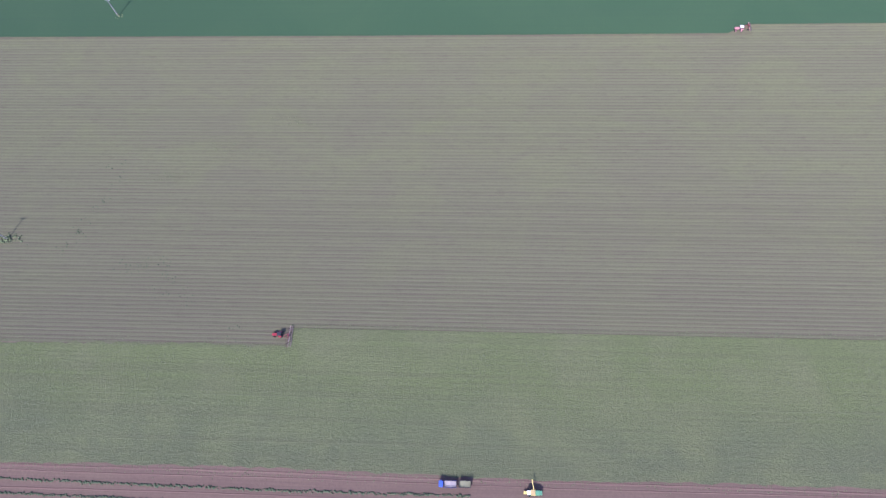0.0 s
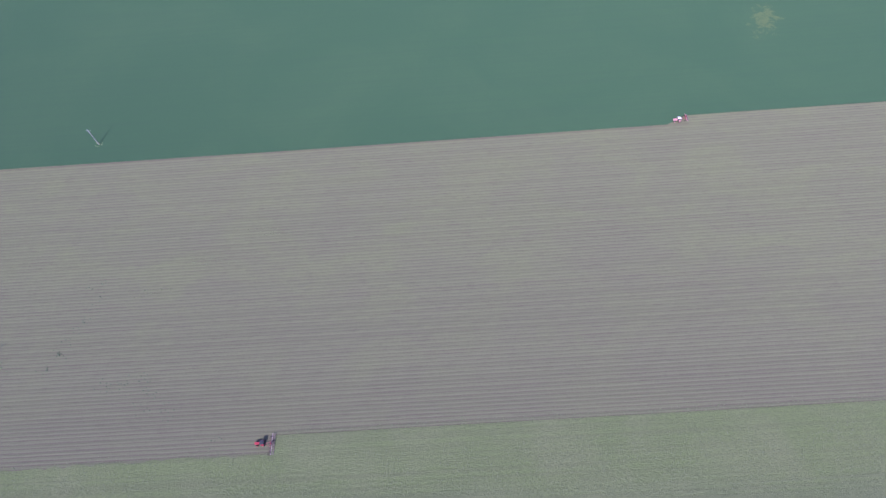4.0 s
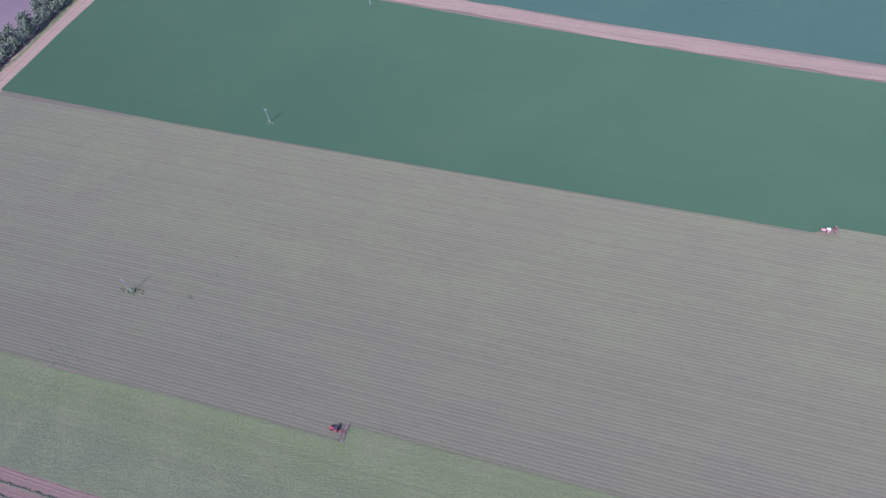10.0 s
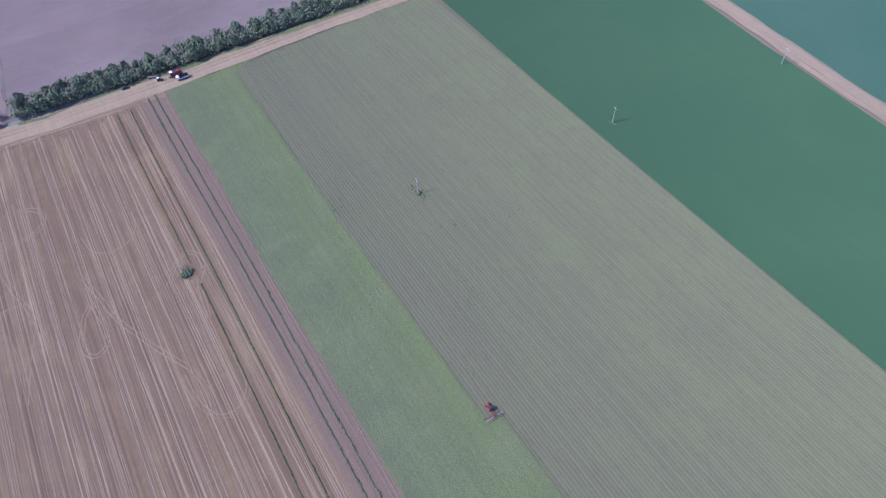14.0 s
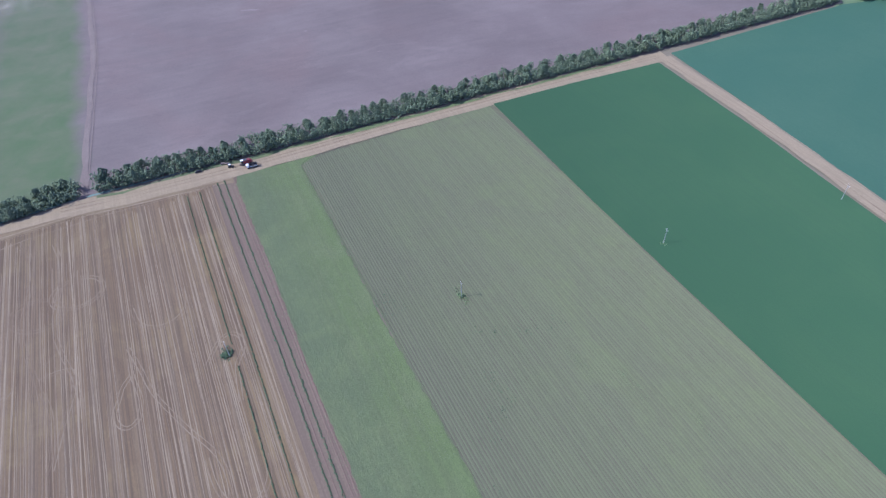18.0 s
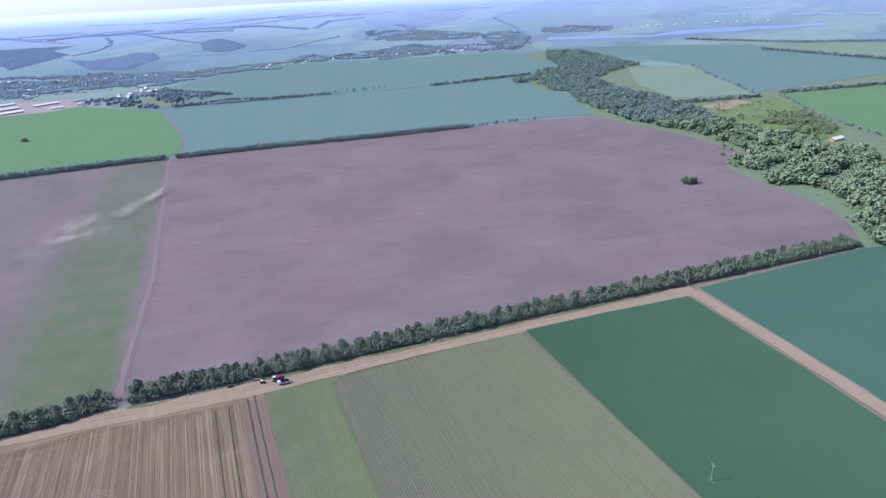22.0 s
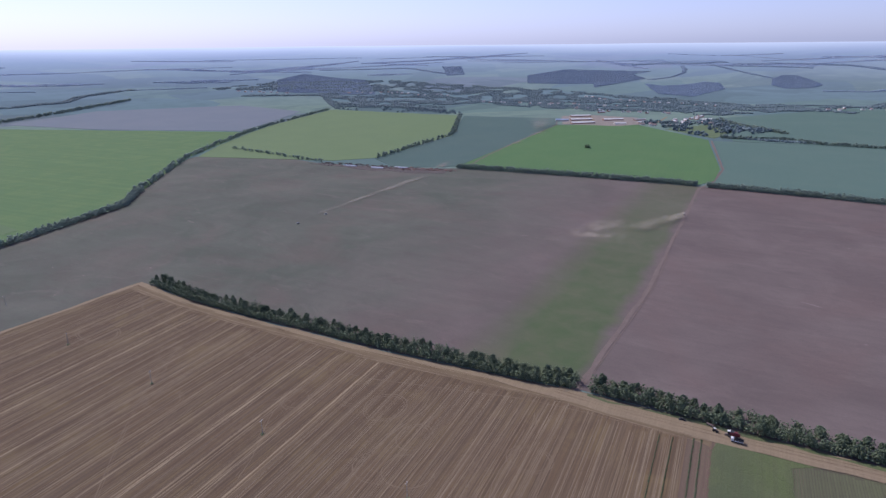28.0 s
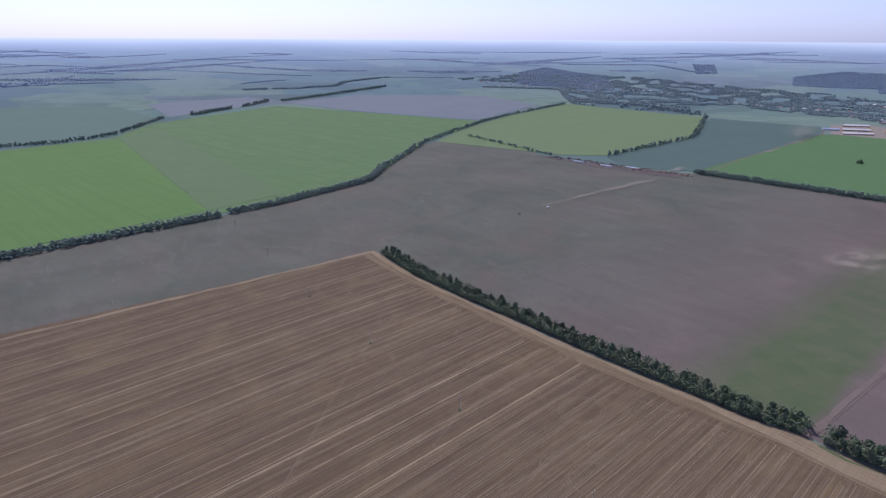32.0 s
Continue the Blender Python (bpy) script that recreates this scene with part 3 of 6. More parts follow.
def wood(name, points, height, label, seed, per_tree=8, size=0.2, material=None, category="trees", flat=0.85):
    """Many far trees as one mesh of leaf clumps down to the ground."""
    rng = np.random.default_rng(seed)
    cs, rs = [], []
    for x, y in points:
        h = height * rng.uniform(0.6, 1.15)
        z = rise(x, y)
        for i in range(per_tree):
            r = h * size * rng.uniform(0.7, 1.2)
            cs.append((x + rng.normal(0, h * 0.17), y + rng.normal(0, h * 0.17), z + min(h - r, h * (0.22 + 0.6 * i / max(per_tree - 1, 1))) + rng.normal(0, 0.3)))
            rs.append(r)
    ob = clumps(name, cs, rs, material or M["hazed_far_leaf"], seed, flat, 0.35, OCTA)
    return tagged(ob, label, category, kind="stuff")



def crowns(name, points, radius, label, seed, leaves=26, material=None, category="trees"):
    """Many far trees as one mesh: each a rounded crown of small leaf clumps over a dense core, of its own size."""
    rng = np.random.default_rng(seed)
    cs, rs = [], []
    for x, y in points:
        w = radius * rng.choice((0.5, 0.75, 1.0, 1.3)) * rng.uniform(0.85, 1.15)
        tall, z = w * rng.uniform(0.9, 1.5), rise(x, y)
        cs.append((x, y, z + tall * 0.75))
        rs.append(w * 0.72)
        for i in range(max(8, int(leaves * (w / radius) ** 1.5))):
            a, h = rng.uniform(0, math.tau), rng.uniform(-0.25, 1.0)
            q = w * math.sqrt(max(0.0, 1 - h * h)) * rng.uniform(0.75, 1.1)
            cs.append((x + q * math.cos(a), y + q * math.sin(a), z + tall * (0.8 + 0.8 * h * rng.uniform(0.85, 1.1))))
            rs.append(w * rng.uniform(0.16, 0.34))
    return tagged(clumps(name, cs, rs, material or M["hazed_far_leaf"], seed, 0.85, 0.35, OCTA), label, category, kind="stuff")


# ---- the ground, one sheet to the horizon ----
def build_ground():
    verts, faces, far = [(0, 0, 0)], [], []
    rings = [120, 300, 600, 1000, 1500, 2000, 2350, 2500] + [2500 + 2300 * i / 24 for i in range(1, 25)] + [4870]
    seg = 180
    for r in rings:
        for i in range(seg):
            a = math.tau * i / seg
            x, y = r * math.cos(a), r * math.sin(a)
            verts.append((x, y, rise(x, y)))
    for i in range(seg):
        faces.append([0, 1 + i, 1 + (i + 1) % seg])
    for k in range(len(rings) - 1):
        for i in range(seg):
            a, b = 1 + k * seg + i, 1 + k * seg + (i + 1) % seg
            (far if rings[k] > 2340 else faces).append([a, a + seg, b + seg, b])
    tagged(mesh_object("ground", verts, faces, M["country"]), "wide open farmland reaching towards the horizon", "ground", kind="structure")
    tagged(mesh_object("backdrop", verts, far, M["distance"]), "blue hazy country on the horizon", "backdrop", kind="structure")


build_ground()

BELT = [(-584, 145), (-520, 157), (-449, 181), (-390, 204), (-334, 224), (-271, 251), (-231, 268), (-195, 287), (-118, 313), (-37, 343), (45, 374), (182, 424), (338, 482)]
U, V = Vector((0.394, -0.919)), Vector((0.919, 0.394))     # along and across the rows


def at_row(w, v):
    return (U.x * w + V.x * v, U.y * w + V.y * v)


slab("fallow_field", [(-640, -420), (-698, -216), (-736, -130), (-797, 6), (-831, 76), (-923, 216), (-1073, 306), (-1250, 430), (-1296, 540), (-1022, 590), (-866, 652), (-806, 738), (-627, 825), (-435, 905), (-282, 955), (-104, 1005), (142, 1090), (247, 1099), (262, 1062), (292, 1005), (318, 962), (340, 918), (358, 866), (374, 822), (377, 800), (352, 780), (336, 762), (329, 742), (331, 716), (336, 688), (345, 660), (353, 632), (360, 600), (363, 568), (360, 540), (352, 515), (340, 482), (182, 424), (-37, 343), (-195, 288), (-334, 224), (-449, 181), (-592, 141), (-430, -420)], 0.10, M["fallow"], "bare brown fallow land with a weedy green band beside the track")
slab("field_margin", [(-592, 139), (-449, 179), (-334, 222), (-195, 286), (-37, 345), (182, 426), (345, 484), (520, 300), (560, -450), (-440, -450)], 0.05, M["margin"], "bare earth margins between the fields", "soil")
STUBBLE = slab("stubble_field", [(-592, 136), (-566, 145), (-520, 154), (-449, 177), (-334, 219), (-256, 253), (-203, 278), (-118, 299), (200, -420), (-430, -420)], 0.20, M["stubble"], "harvested wheat stubble with pale straw lines")
slab("soil_strip", [at_row(-318, -1), at_row(-318, 15), at_row(480, 15), at_row(480, -1)], 0.24, M["soil"], "reddish bare soil strip between stubble and clover", "soil strip")
STEP = [at_row(-62, 50.3), at_row(-61, 57)]


def ragged(w0, w1, v, amount, seed, gap=3.0):
    """An uneven crop edge along a row, from w0 to w1."""
    rnd = random.Random(seed)
    count = int(abs(w1 - w0) / gap)
    return [at_row(w0 + (w1 - w0) * i / count, v + rnd.uniform(-amount, amount) + amount * math.sin(i / 9)) for i in range(1, count)]


slab("clover_strip", [(-112, 297), (-66, 314.5)] + ragged(-312, -62, 50.3, 0.55, 5) + STEP + [at_row(480, 57), at_row(480, 12.4)] + ragged(478, -312, 12.4, 0.4, 6), 0.32, M["clover"], "light green leafy strip along the worked land")
EDGE = [(46, 360), at_row(-200, 181.6), at_row(-60, 181.2), at_row(98, 181.6), at_row(107, 186.2), at_row(560, 187)]
ROWS = slab("row_field", [(-72, 312), (-24, 332)] + EDGE + [at_row(480, 54), at_row(-62, 54), at_row(-63, 47)], 0.18, M["row_soil"], "bare soil between the rows of a grey-green crop")
slab("dark_crop_field", [(103, 381), (168, 402), (202, 308), (216, 262), (247, 169), (268, 109), (296, 29), (327, -52), (460, -430)] + EDGE[::-1], 0.45, M["dark_crop"], "dense dark green crop field beside the worked land")
slab("teal_crop_field", [(181, 415), (338, 478), (520, 505), (900, 420), (1000, -430), (480, -430), (341, -50), (317, 15), (280, 115), (257, 183), (229, 261), (211, 326)], 0.50, M["near_teal"], "bluish green crop field beyond the dirt road")
ribbon("road_side", [(174, 409), (207, 317), (226, 257), (252, 176), (274, 111), (306, 22), (334, -51), (470, -430)], 11, 0.62, M["dirt"], "pale dirt road between two green fields", 0.9, 3)
ribbon("road_headland", [(-207, 274), (-170, 284), (-115, 303.5), (-68, 322), (-29, 338), (47, 367), (103, 388), (176, 412)], 14.5, 0.40, M["dirt"], "pale worn dirt headland road along the shelterbelt", 0.5, 4)
ribbon("road_headland", [(-596, 138), (-562, 145), (-520, 153), (-449, 176.5), (-390, 199), (-334, 219), (-271, 246), (-231, 263), (-200, 278)], 5, 0.35, M["dirt"], "narrow straw-coloured dirt road along the shelterbelt", 1.2, 5)
ribbon("road_edge", [(-594, 138), (-545, -10), (-492, -169), (-420, -400)], 4, 0.31, M["dirt"], "pale dirt edge of the stubble field", 1.2, 5)
ribbon("track_field", [(-199, 280), (-205, 305), (-221, 353), (-258, 467), (-300, 572), (-360, 722), (-428, 893), (-432, 945), (-470, 1060), (-640, 1364)], 3.8, 0.24, M["path"], "dusty field track across the fallow land", 0.7, 5)
ribbon("track_edge", [(-196.5, 283), (-202.5, 306), (-218, 354), (-255, 468), (-297, 573)], 0.9, 0.26, M["path"], "second wheel path beside the field track", 0.2, 8)
slab("bright_crop_field", [(-813, 752), (-627, 838), (-440, 918), (-437, 960), (-475, 1060), (-650, 1368), (-905, 1496), (-1061, 1347)], 0.5, M["bright_crop"], "bright green crop field before the village")
slab("teal_crop_field", [(-424, 925), (-282, 970), (-104, 1020), (142, 1104), (252, 1118), (236, 1240), (238, 1385), (196, 1425), (178, 1480), (184, 1580), (200, 1705), (-21, 1586), (-446, 1461), (-634, 1361), (-465, 1060)], 0.5, M["hazed_teal_crop"], "broad bluish green crop field")
slab("teal_crop_field", [(-600, 1385), (-833, 1756), (-653, 2322), (-115, 2349), (170, 2422), (312, 1897), (196, 1710), (-21, 1591), (-446, 1466)], 0.5, M["hazed_teal_crop"], "broad bluish green crop field by the village")
slab("olive_crop_field", [(-1255, 452), (-1372, 546), (-1530, 702), (-1640, 824), (-1868, 1150), (-1416, 1326), (-1119, 1019), (-991, 700), (-1025, 624)], 0.5, M["olive_crop"], "yellowish green ripening crop field")
slab("teal_crop_field", [(-984, 694), (-1110, 1010), (-1400, 1326), (-1157, 1467), (-1063, 1352), (-815, 755), (-884, 665)], 0.45, M["wedge_crop"], "narrow bluish green field wedge")
slab("grass_field", [(-705, -225), (-805, 0), (-840, 74), (-930, 220), (-1078, 312), (-1260, 432), (-1530, 690), (-2101, 217), (-1748, -131), (-1526, -198), (-1418, -383), (-900, -520)], 0.5, M["grass_crop"], "bright green meadow field beyond the tree line")
slab("grass_strip", [(-822, -17), (-1496, -180), (-1655, -113), (-885, 86)], 0.75, M["dull_crop"], "duller green strip within the meadow field")
slab("grey_crop_field", [(-1560, 690), (-1859, 436), (-2200, 253), (-2420, 560), (-2249, 1000), (-1896, 1047)], 0.4, M["hazed_grey_crop"], "greyish fallow field far off")
slab("teal_crop_field", [(-2285, -583), (-2216, -252), (-1800, -106), (-1546, -200), (-1463, -393)], 0.4, M["hazed_teal_crop"], "bluish green field by a winding tree line")
slab("brown_crop_field", [(-2282, -175), (-2440, 150), (-2286, 250), (-2032, 58), (-1887, -95)], 0.4, M["hazed_grey_crop"], "greyish brown fallow field far off")
slab("pale_crop_field", [(467, 1772), (630, 1745), (583, 1254), (430, 1252), (411, 1450)], 0.4, M["pale_crop"], "pale green field beside the wooded ravine")
slab("teal_crop_field", [(636, 1740), (560, 1960), (428, 2226), (330, 2490), (700, 2390), (1000, 2230), (1112, 1700), (959, 1452), (641, 1298), (592, 1275)], 0.4, M["hazed_teal_crop"], "wide bluish green field before the lake")
slab("grass_field", [(720, 2400), (1010, 2240), (1130, 1700), (1500, 1950), (1250, 2180)], 0.42, M["pale_crop"], "pale green field by the lake")
slab("grass_field", [(428, 1173), (604, 1192), (587, 1075), (575, 940), (520, 832), (449, 880), (439, 1011)], 0.4, M["grass"], "yellow-green rough pasture beside the woods")
slab("bright_crop_field", [(614, 1222), (857, 1284), (960, 1100), (592, 855), (592, 931)], 0.45, M["bright_crop"], "bright green field beyond the pasture")
slab("sand_patch", [(436, 1143), (480, 1172), (523, 1198), (545, 1163), (500, 1140), (475, 1103)], 0.55, M["dirt"], "bare sandy patch in the pasture", "sand")
slab("verge", [(180, 1445), (215, 1100), (240, 1085), (275, 1000), (350, 815), (315, 757), (325, 671), (355, 584), (340, 523), (330, 470), (520, 507), (620, 800), (480, 1000), (560, 1240), (520, 1780), (430, 2280), (250, 2300), (200, 1720), (160, 1560)], 0.06, M["verge"], "yellow-green rough grass fringe round the wooded ravine", "grass")
slab("verge", [(420, 1180), (590, 1300), (960, 1470), (1120, 1720), (1300, 1800), (1150, 1250), (960, 1080), (590, 840), (560, 800), (430, 1000)], 0.075, M["verge"], "rough grass strips between the fields beyond the ravine", "grass")
ribbon("track_pasture", [(640, 1300), (618, 1200), (604, 1080), (590, 940), (575, 830)], 4, 0.62, M["path"], "pale field track along a pasture", 0.6, 15)
slab("water", [(390, 2760), (470, 2740), (556, 2735), (640, 2690), (783, 2635), (860, 2690), (931, 2715), (1020, 2690), (1110, 2690), (1260, 2640), (1432, 2600), (1411, 2545), (1330, 2560), (1255, 2555), (1160, 2590), (1074, 2575), (960, 2610), (878, 2595), (820, 2610), (756, 2590), (650, 2625), (520, 2640), (430, 2670), (361, 2670)], 1.2, M["water"], "pale blue lake beyond the fields", "lake")
slab("village_green", [(-813, 1473), (-773, 1651), (-671, 1561), (-651, 1400)], 0.5, M["verge"], "yellow-green village pasture", "pasture")
slab("grass_field", [(-712, -240), (-824, -20), (-1494, -182), (-1412, -375), (-900, -520)], 0.72, M["meadow_end"], "brighter green end of the meadow field")
for off, wide, tone in ((-2.2, 0.5, "straw"), (1.8, 0.5, "straw"), (5.0, 0.7, "margin")):
    ribbon("road_rut", [(x + off * 0.94, y + off * 0.33) for x, y in [(176, 404), (207, 317), (226, 257), (252, 176), (274, 111), (306, 22), (334, -51), (470, -430)]], wide, 0.66, M[tone], "worn wheel rut along the dirt road", 0.25, 12)
for off in (-3.0, -0.8, 2.4):
    ribbon("road_rut", [(x - off * 0.35, y + off * 0.94) for x, y in [(-207, 274), (-170, 284), (-115, 303.5), (-68, 322), (-29, 338), (47, 367), (103, 388), (170, 410)]], 0.6, 0.45, M["straw"], "worn wheel rut along the headland road", 0.3, 13)
ribbon("headland_chaff", [(-588, 131), (-556, 139), (-518, 147), (-447, 170), (-388, 192.5), (-332, 212), (-268, 239), (-228, 256), (-196, 271), (-150, 285), (-114, 296)], 8, 0.27, M["chaff"], "straw-yellow trampled headland of the stubble field", 2.2, 21)
slab("road_headland", [(-262, 250), (-232, 263.5), (-204, 280.5), (-201, 268.5), (-228, 258.5)], 0.385, M["dirt"], "pale dirt road widening towards the gap in the trees", "road")
for off, wide, seed in ((-5.2, 0.8, 31), (-2.6, 0.5, 32), (2.1, 0.7, 33), (5.3, 0.5, 34)):
    ribbon("headland_rut", [(x + 0.36 * off, y - 0.93 * off) for x, y in [(-580, 134), (-518, 148), (-447, 171), (-388, 194), (-332, 213), (-268, 241), (-228, 257), (-196, 272), (-150, 286), (-116, 297)]], wide, 0.37, M["straw"], "pressed straw wheel rut along the headland", 0.3, seed)
ribbon("grass_verge", [(-190, 284), (-150, 299), (-122, 309), (-60, 331), (10, 358), (60, 377), (150, 409)], 2.4, 0.47, M["clover"], "rough green verge along the foot of the shelterbelt", 1.5, 22)


# ---- crop rows, straw lines and weed lines: real ridges over the fields ----
def ridges(name, lines, material, label, category, seed=1, step=13.0, parent=None, even=0.0):
    """Low ridges of triangular section: each line is (points, width, height, base). With a parent each ridge is a part of it."""
    rnd = random.Random(seed)
    verts, faces = [], []
    for pts, width, height, base in lines:
        if parent and verts:
            mesh_object(name, verts, faces, material, parent)
            verts, faces = [], []
        path = []
        for a, b in zip(pts, pts[1:]):
            d = math.hypot(b[0] - a[0], b[1] - a[1])
            k = max(1, int(d / step))
            path += [(a[0] + (b[0] - a[0]) * i / k, a[1] + (b[1] - a[1]) * i / k) for i in range(k)]
        path.append(pts[-1])
        for i, (x, y) in enumerate(path):
            a, b = path[max(i - 1, 0)], path[min(i + 1, len(path) - 1)]
            d = math.hypot(b[0] - a[0], b[1] - a[1]) or 1
            nx, ny = -(b[1] - a[1]) / d, (b[0] - a[0]) / d
            w = width * (rnd.uniform(0.6, 1.25) * (1 - even) + even) / 2
            o = rnd.uniform(-0.12, 0.12) * width * (1 - 0.7 * even)
            h = height * rnd.uniform(0.6, 1.25)
            verts += [(x + nx * (w + o), y + ny * (w + o), base), (x + nx * o, y + ny * o, base + h), (x - nx * (w - o), y - ny * (w - o), base)]
            if i:
                k = len(verts)
                faces += [[k - 6, k - 5, k - 2, k - 3], [k - 5, k - 4, k - 1, k - 2]]
    if parent:
        return mesh_object(name, verts, faces, material, parent)
    return tagged(mesh_object(name, verts, faces, material), label, category, kind="stuff")


def crop_rows():
    rnd = random.Random(2)
    lines, v = [], 50.9
    while v < 186.4:
        w0, w1 = (-313.4 if v < 181.0 else 106), (470 if v > 57.4 else -63)
        start = rnd.uniform(-1.0, 1.4)
        lines.append(([at_row(w0 + start, v), at_row(w1, v)], 1.4 - rnd.uniform(0.06, 0.16) - (rnd.uniform(0.0, 0.26) if len(lines) % 2 else 0.0) * (1.0 if v < 140 else 0.45), rnd.uniform(0.05, 0.12), 0.17))
        v += rnd.uniform(1.37, 1.43)
    ridges("crop_row", lines, M["rows"], "", "", 3, 7.0, ROWS, 0.85)


SWATHS = [-479, -465, -452, -424, -400, -385, -361, -342, -326, -308, -289, -273, -254, -238, -221, -206]


def headland_end(v):
    """Where the rows end before the headland, which leans to the west."""
    return float(np.interp(-v, (0, 78, 141, 261, 426, 465, 490, 520), (-321, -332, -324, -334, -346, -353, -354, 40)))


def straw_lines():
    """Broad straw swaths in the west; paired wheel tracks and thin straw lines in the east."""
    rnd = random.Random(4)
    west, wide, thin, v = [], [], [], -2.5
    for v0 in SWATHS:
        w0 = headland_end(v0) + rnd.uniform(5, 16)
        west.append(([at_row(w0, v0), at_row(200, v0 + 2), at_row(430, v0)], rnd.uniform(0.9, 1.7), rnd.uniform(0.12, 0.2), 0.18))
    def line(w0, w1, v0):
        bend = rnd.uniform(0, 6.28)
        return [at_row(w, v0 + 0.3 * math.sin(w / 31 + bend)) for w in np.arange(w0, w1, 14)]

    while v > -512:
        w0 = headland_end(v) + rnd.uniform(4, 13)
        strong = rnd.random()
        w1 = 430 if strong > 0.25 else rnd.uniform(-100, 250)
        east = v > -200
        for off in ((0.0, 0.7, 1.9, 2.5) if east else (0.0, 1.9)):
            if min(abs(v - off + q) for q in (15.3, 8.1)) > 0.65 and (east or strong > 0.35):
                (wide if east else west).append((line(w0 + rnd.uniform(0, 6), w1 - rnd.uniform(0, 90), v - off), rnd.uniform(0.28, 0.46) + 0.2 * (strong > 0.75 and off in (0.0, 1.9)) + 0.2 * (not east), rnd.uniform(0.05, 0.11), 0.19))
        for k in range(rnd.choice((1, 2, 2, 3))):
            o = rnd.uniform(3.0, 5.8)
            if min(abs(v - o + q) for q in (15.3, 8.1)) > 0.65:
                thin.append((line(w0 + rnd.uniform(0, 80), rnd.uniform(60, 430), v - o), rnd.uniform(0.25, 0.45), 0.06, 0.19))
        v -= rnd.choice((5.2, 6.3, 6.8, 7.2, 8.6))
    ridges("straw_row", wide, M["straw"], "", "", 5, 8.0, STUBBLE)
    ridges("straw_swath", west, M["swath"], "", "", 7, 8.0, STUBBLE)
    ridges("wheel_track", thin, M["wheel"], "", "", 6, 10.0, STUBBLE)


def turning_tracks():
    """Wheel tracks of machines that turned on the stubble."""
    lines = []

    def arc(cx, cy, r, a0, a1, squash=1.0, turn=0.0):
        for rr in (r - 0.9, r + 0.9):
            pts = []
            for i in range(25):
                a = radians(a0 + (a1 - a0) * i / 24)
                x, y = rr * math.cos(a), rr * squash * math.sin(a)
                pts.append((cx + x * math.cos(turn) - y * math.sin(turn), cy + x * math.sin(turn) + y * math.cos(turn)))
            lines.append((pts, 0.5, 0.06, 0.21))

    def sweep(pts):
        for off in (-0.9, 0.9):
            lines.append(([(x + off * 0.92, y + off * 0.39) for x, y in pts], 0.4, 0.05, 0.21))

    def trail(pts):
        """A wheel track of two paths along a smoothly bent line."""
        path = [Vector(p) for p in pts]
        path = [path[0]] + path + [path[-1]]
        pts = []
        for p, q, r, t in zip(path, path[1:], path[2:], path[3:]):
            for i in range(5):
                u = i / 5
                pts.append(tuple(0.5 * (2 * q + (r - p) * u + (2 * p - 5 * q + 4 * r - t) * u * u + (3 * q - p - 3 * r + t) * u ** 3)))
        for off in (-0.8, 0.8):
            side = []
            for i, (x, y) in enumerate(pts):
                p, q = pts[max(i - 1, 0)], pts[min(i + 1, len(pts) - 1)]
                d = math.hypot(q[0] - p[0], q[1] - p[1]) or 1
                side.append((x - off * (q[1] - p[1]) / d, y + off * (q[0] - p[0]) / d))
            lines.append((side, 0.36, 0.05, 0.21))

    trail([(-130, 157), (-131.5, 151), (-131, 145), (-130.5, 138), (-127, 133), (-123, 131.5), (-120, 135), (-120.5, 140), (-122, 145), (-125, 150), (-130, 158), (-134, 168)])
    trail([(-136, 172), (-132, 167), (-126, 159), (-118, 148), (-109, 139), (-98, 129), (-87, 120), (-81, 113), (-77, 105), (-74, 94)])
    trail([(-169, 157), (-164, 161), (-158, 162), (-155, 159), (-152, 151), (-150, 135), (-149, 129), (-146, 112)])
    trail([(-166, 151), (-159, 143), (-152, 129), (-147, 115)])
    trail([(-94, 168), (-90, 154), (-86, 145), (-80, 128), (-75, 116)])
    trail([(-98, 160), (-96, 172), (-92, 177), (-87, 175), (-84, 168), (-85, 160), (-83, 152), (-79, 139)])
    trail([(-88, 116), (-84, 108), (-80, 102), (-74, 97), (-68, 97), (-64, 101), (-63, 108), (-66, 118)])
    trail([(-142, 196), (-136, 187), (-130, 184), (-124, 184), (-118, 189), (-116, 198), (-120, 209)])
    arc(-266, 182, 12, 0, 360, 1.2, 0.4)
    arc(-230, 176, 9, 20, 330, 1.3, 0.4)
    rnd = random.Random(17)
    for i in range(16):
        v0 = rnd.uniform(-440, -60)
        x, y = at_row(headland_end(v0) + rnd.uniform(18, 120), v0)
        arc(x, y, rnd.uniform(8, 15), rnd.uniform(0, 90), rnd.uniform(200, 400), rnd.uniform(1.0, 1.7), rnd.uniform(0, 3))
    for i in range(9):
        v0 = rnd.uniform(-430, -60)
        w0 = headland_end(v0) + rnd.uniform(10, 40)
        bend = rnd.uniform(-30, 30)
        sweep([at_row(w0 + 14 * j, v0 + bend * (j / 9) ** 2 + 3 * math.sin(j)) for j in range(10)])
    sweep([(-435, 118), (-410, 95), (-375, 70), (-341, 50), (-300, 28), (-256, 4), (-200, -40)])
    sweep([(-455, 158), (-430, 110), (-398, 92)])
    sweep([(-400, 88), (-360, 30), (-340, -20), (-330, -60)])
    sweep([(-330, 196), (-306, 150), (-286, 108), (-262, 60)])
    sweep([(-250, 232), (-238, 205), (-236, 180)])
    sweep([(-560, 128), (-520, 118), (-430, 134), (-300, 196), (-215, 252), (-180, 268), (-130, 286)])
    ridges("turning_track", lines, M["wheel"], "", "", 9, 4.0, STUBBLE)


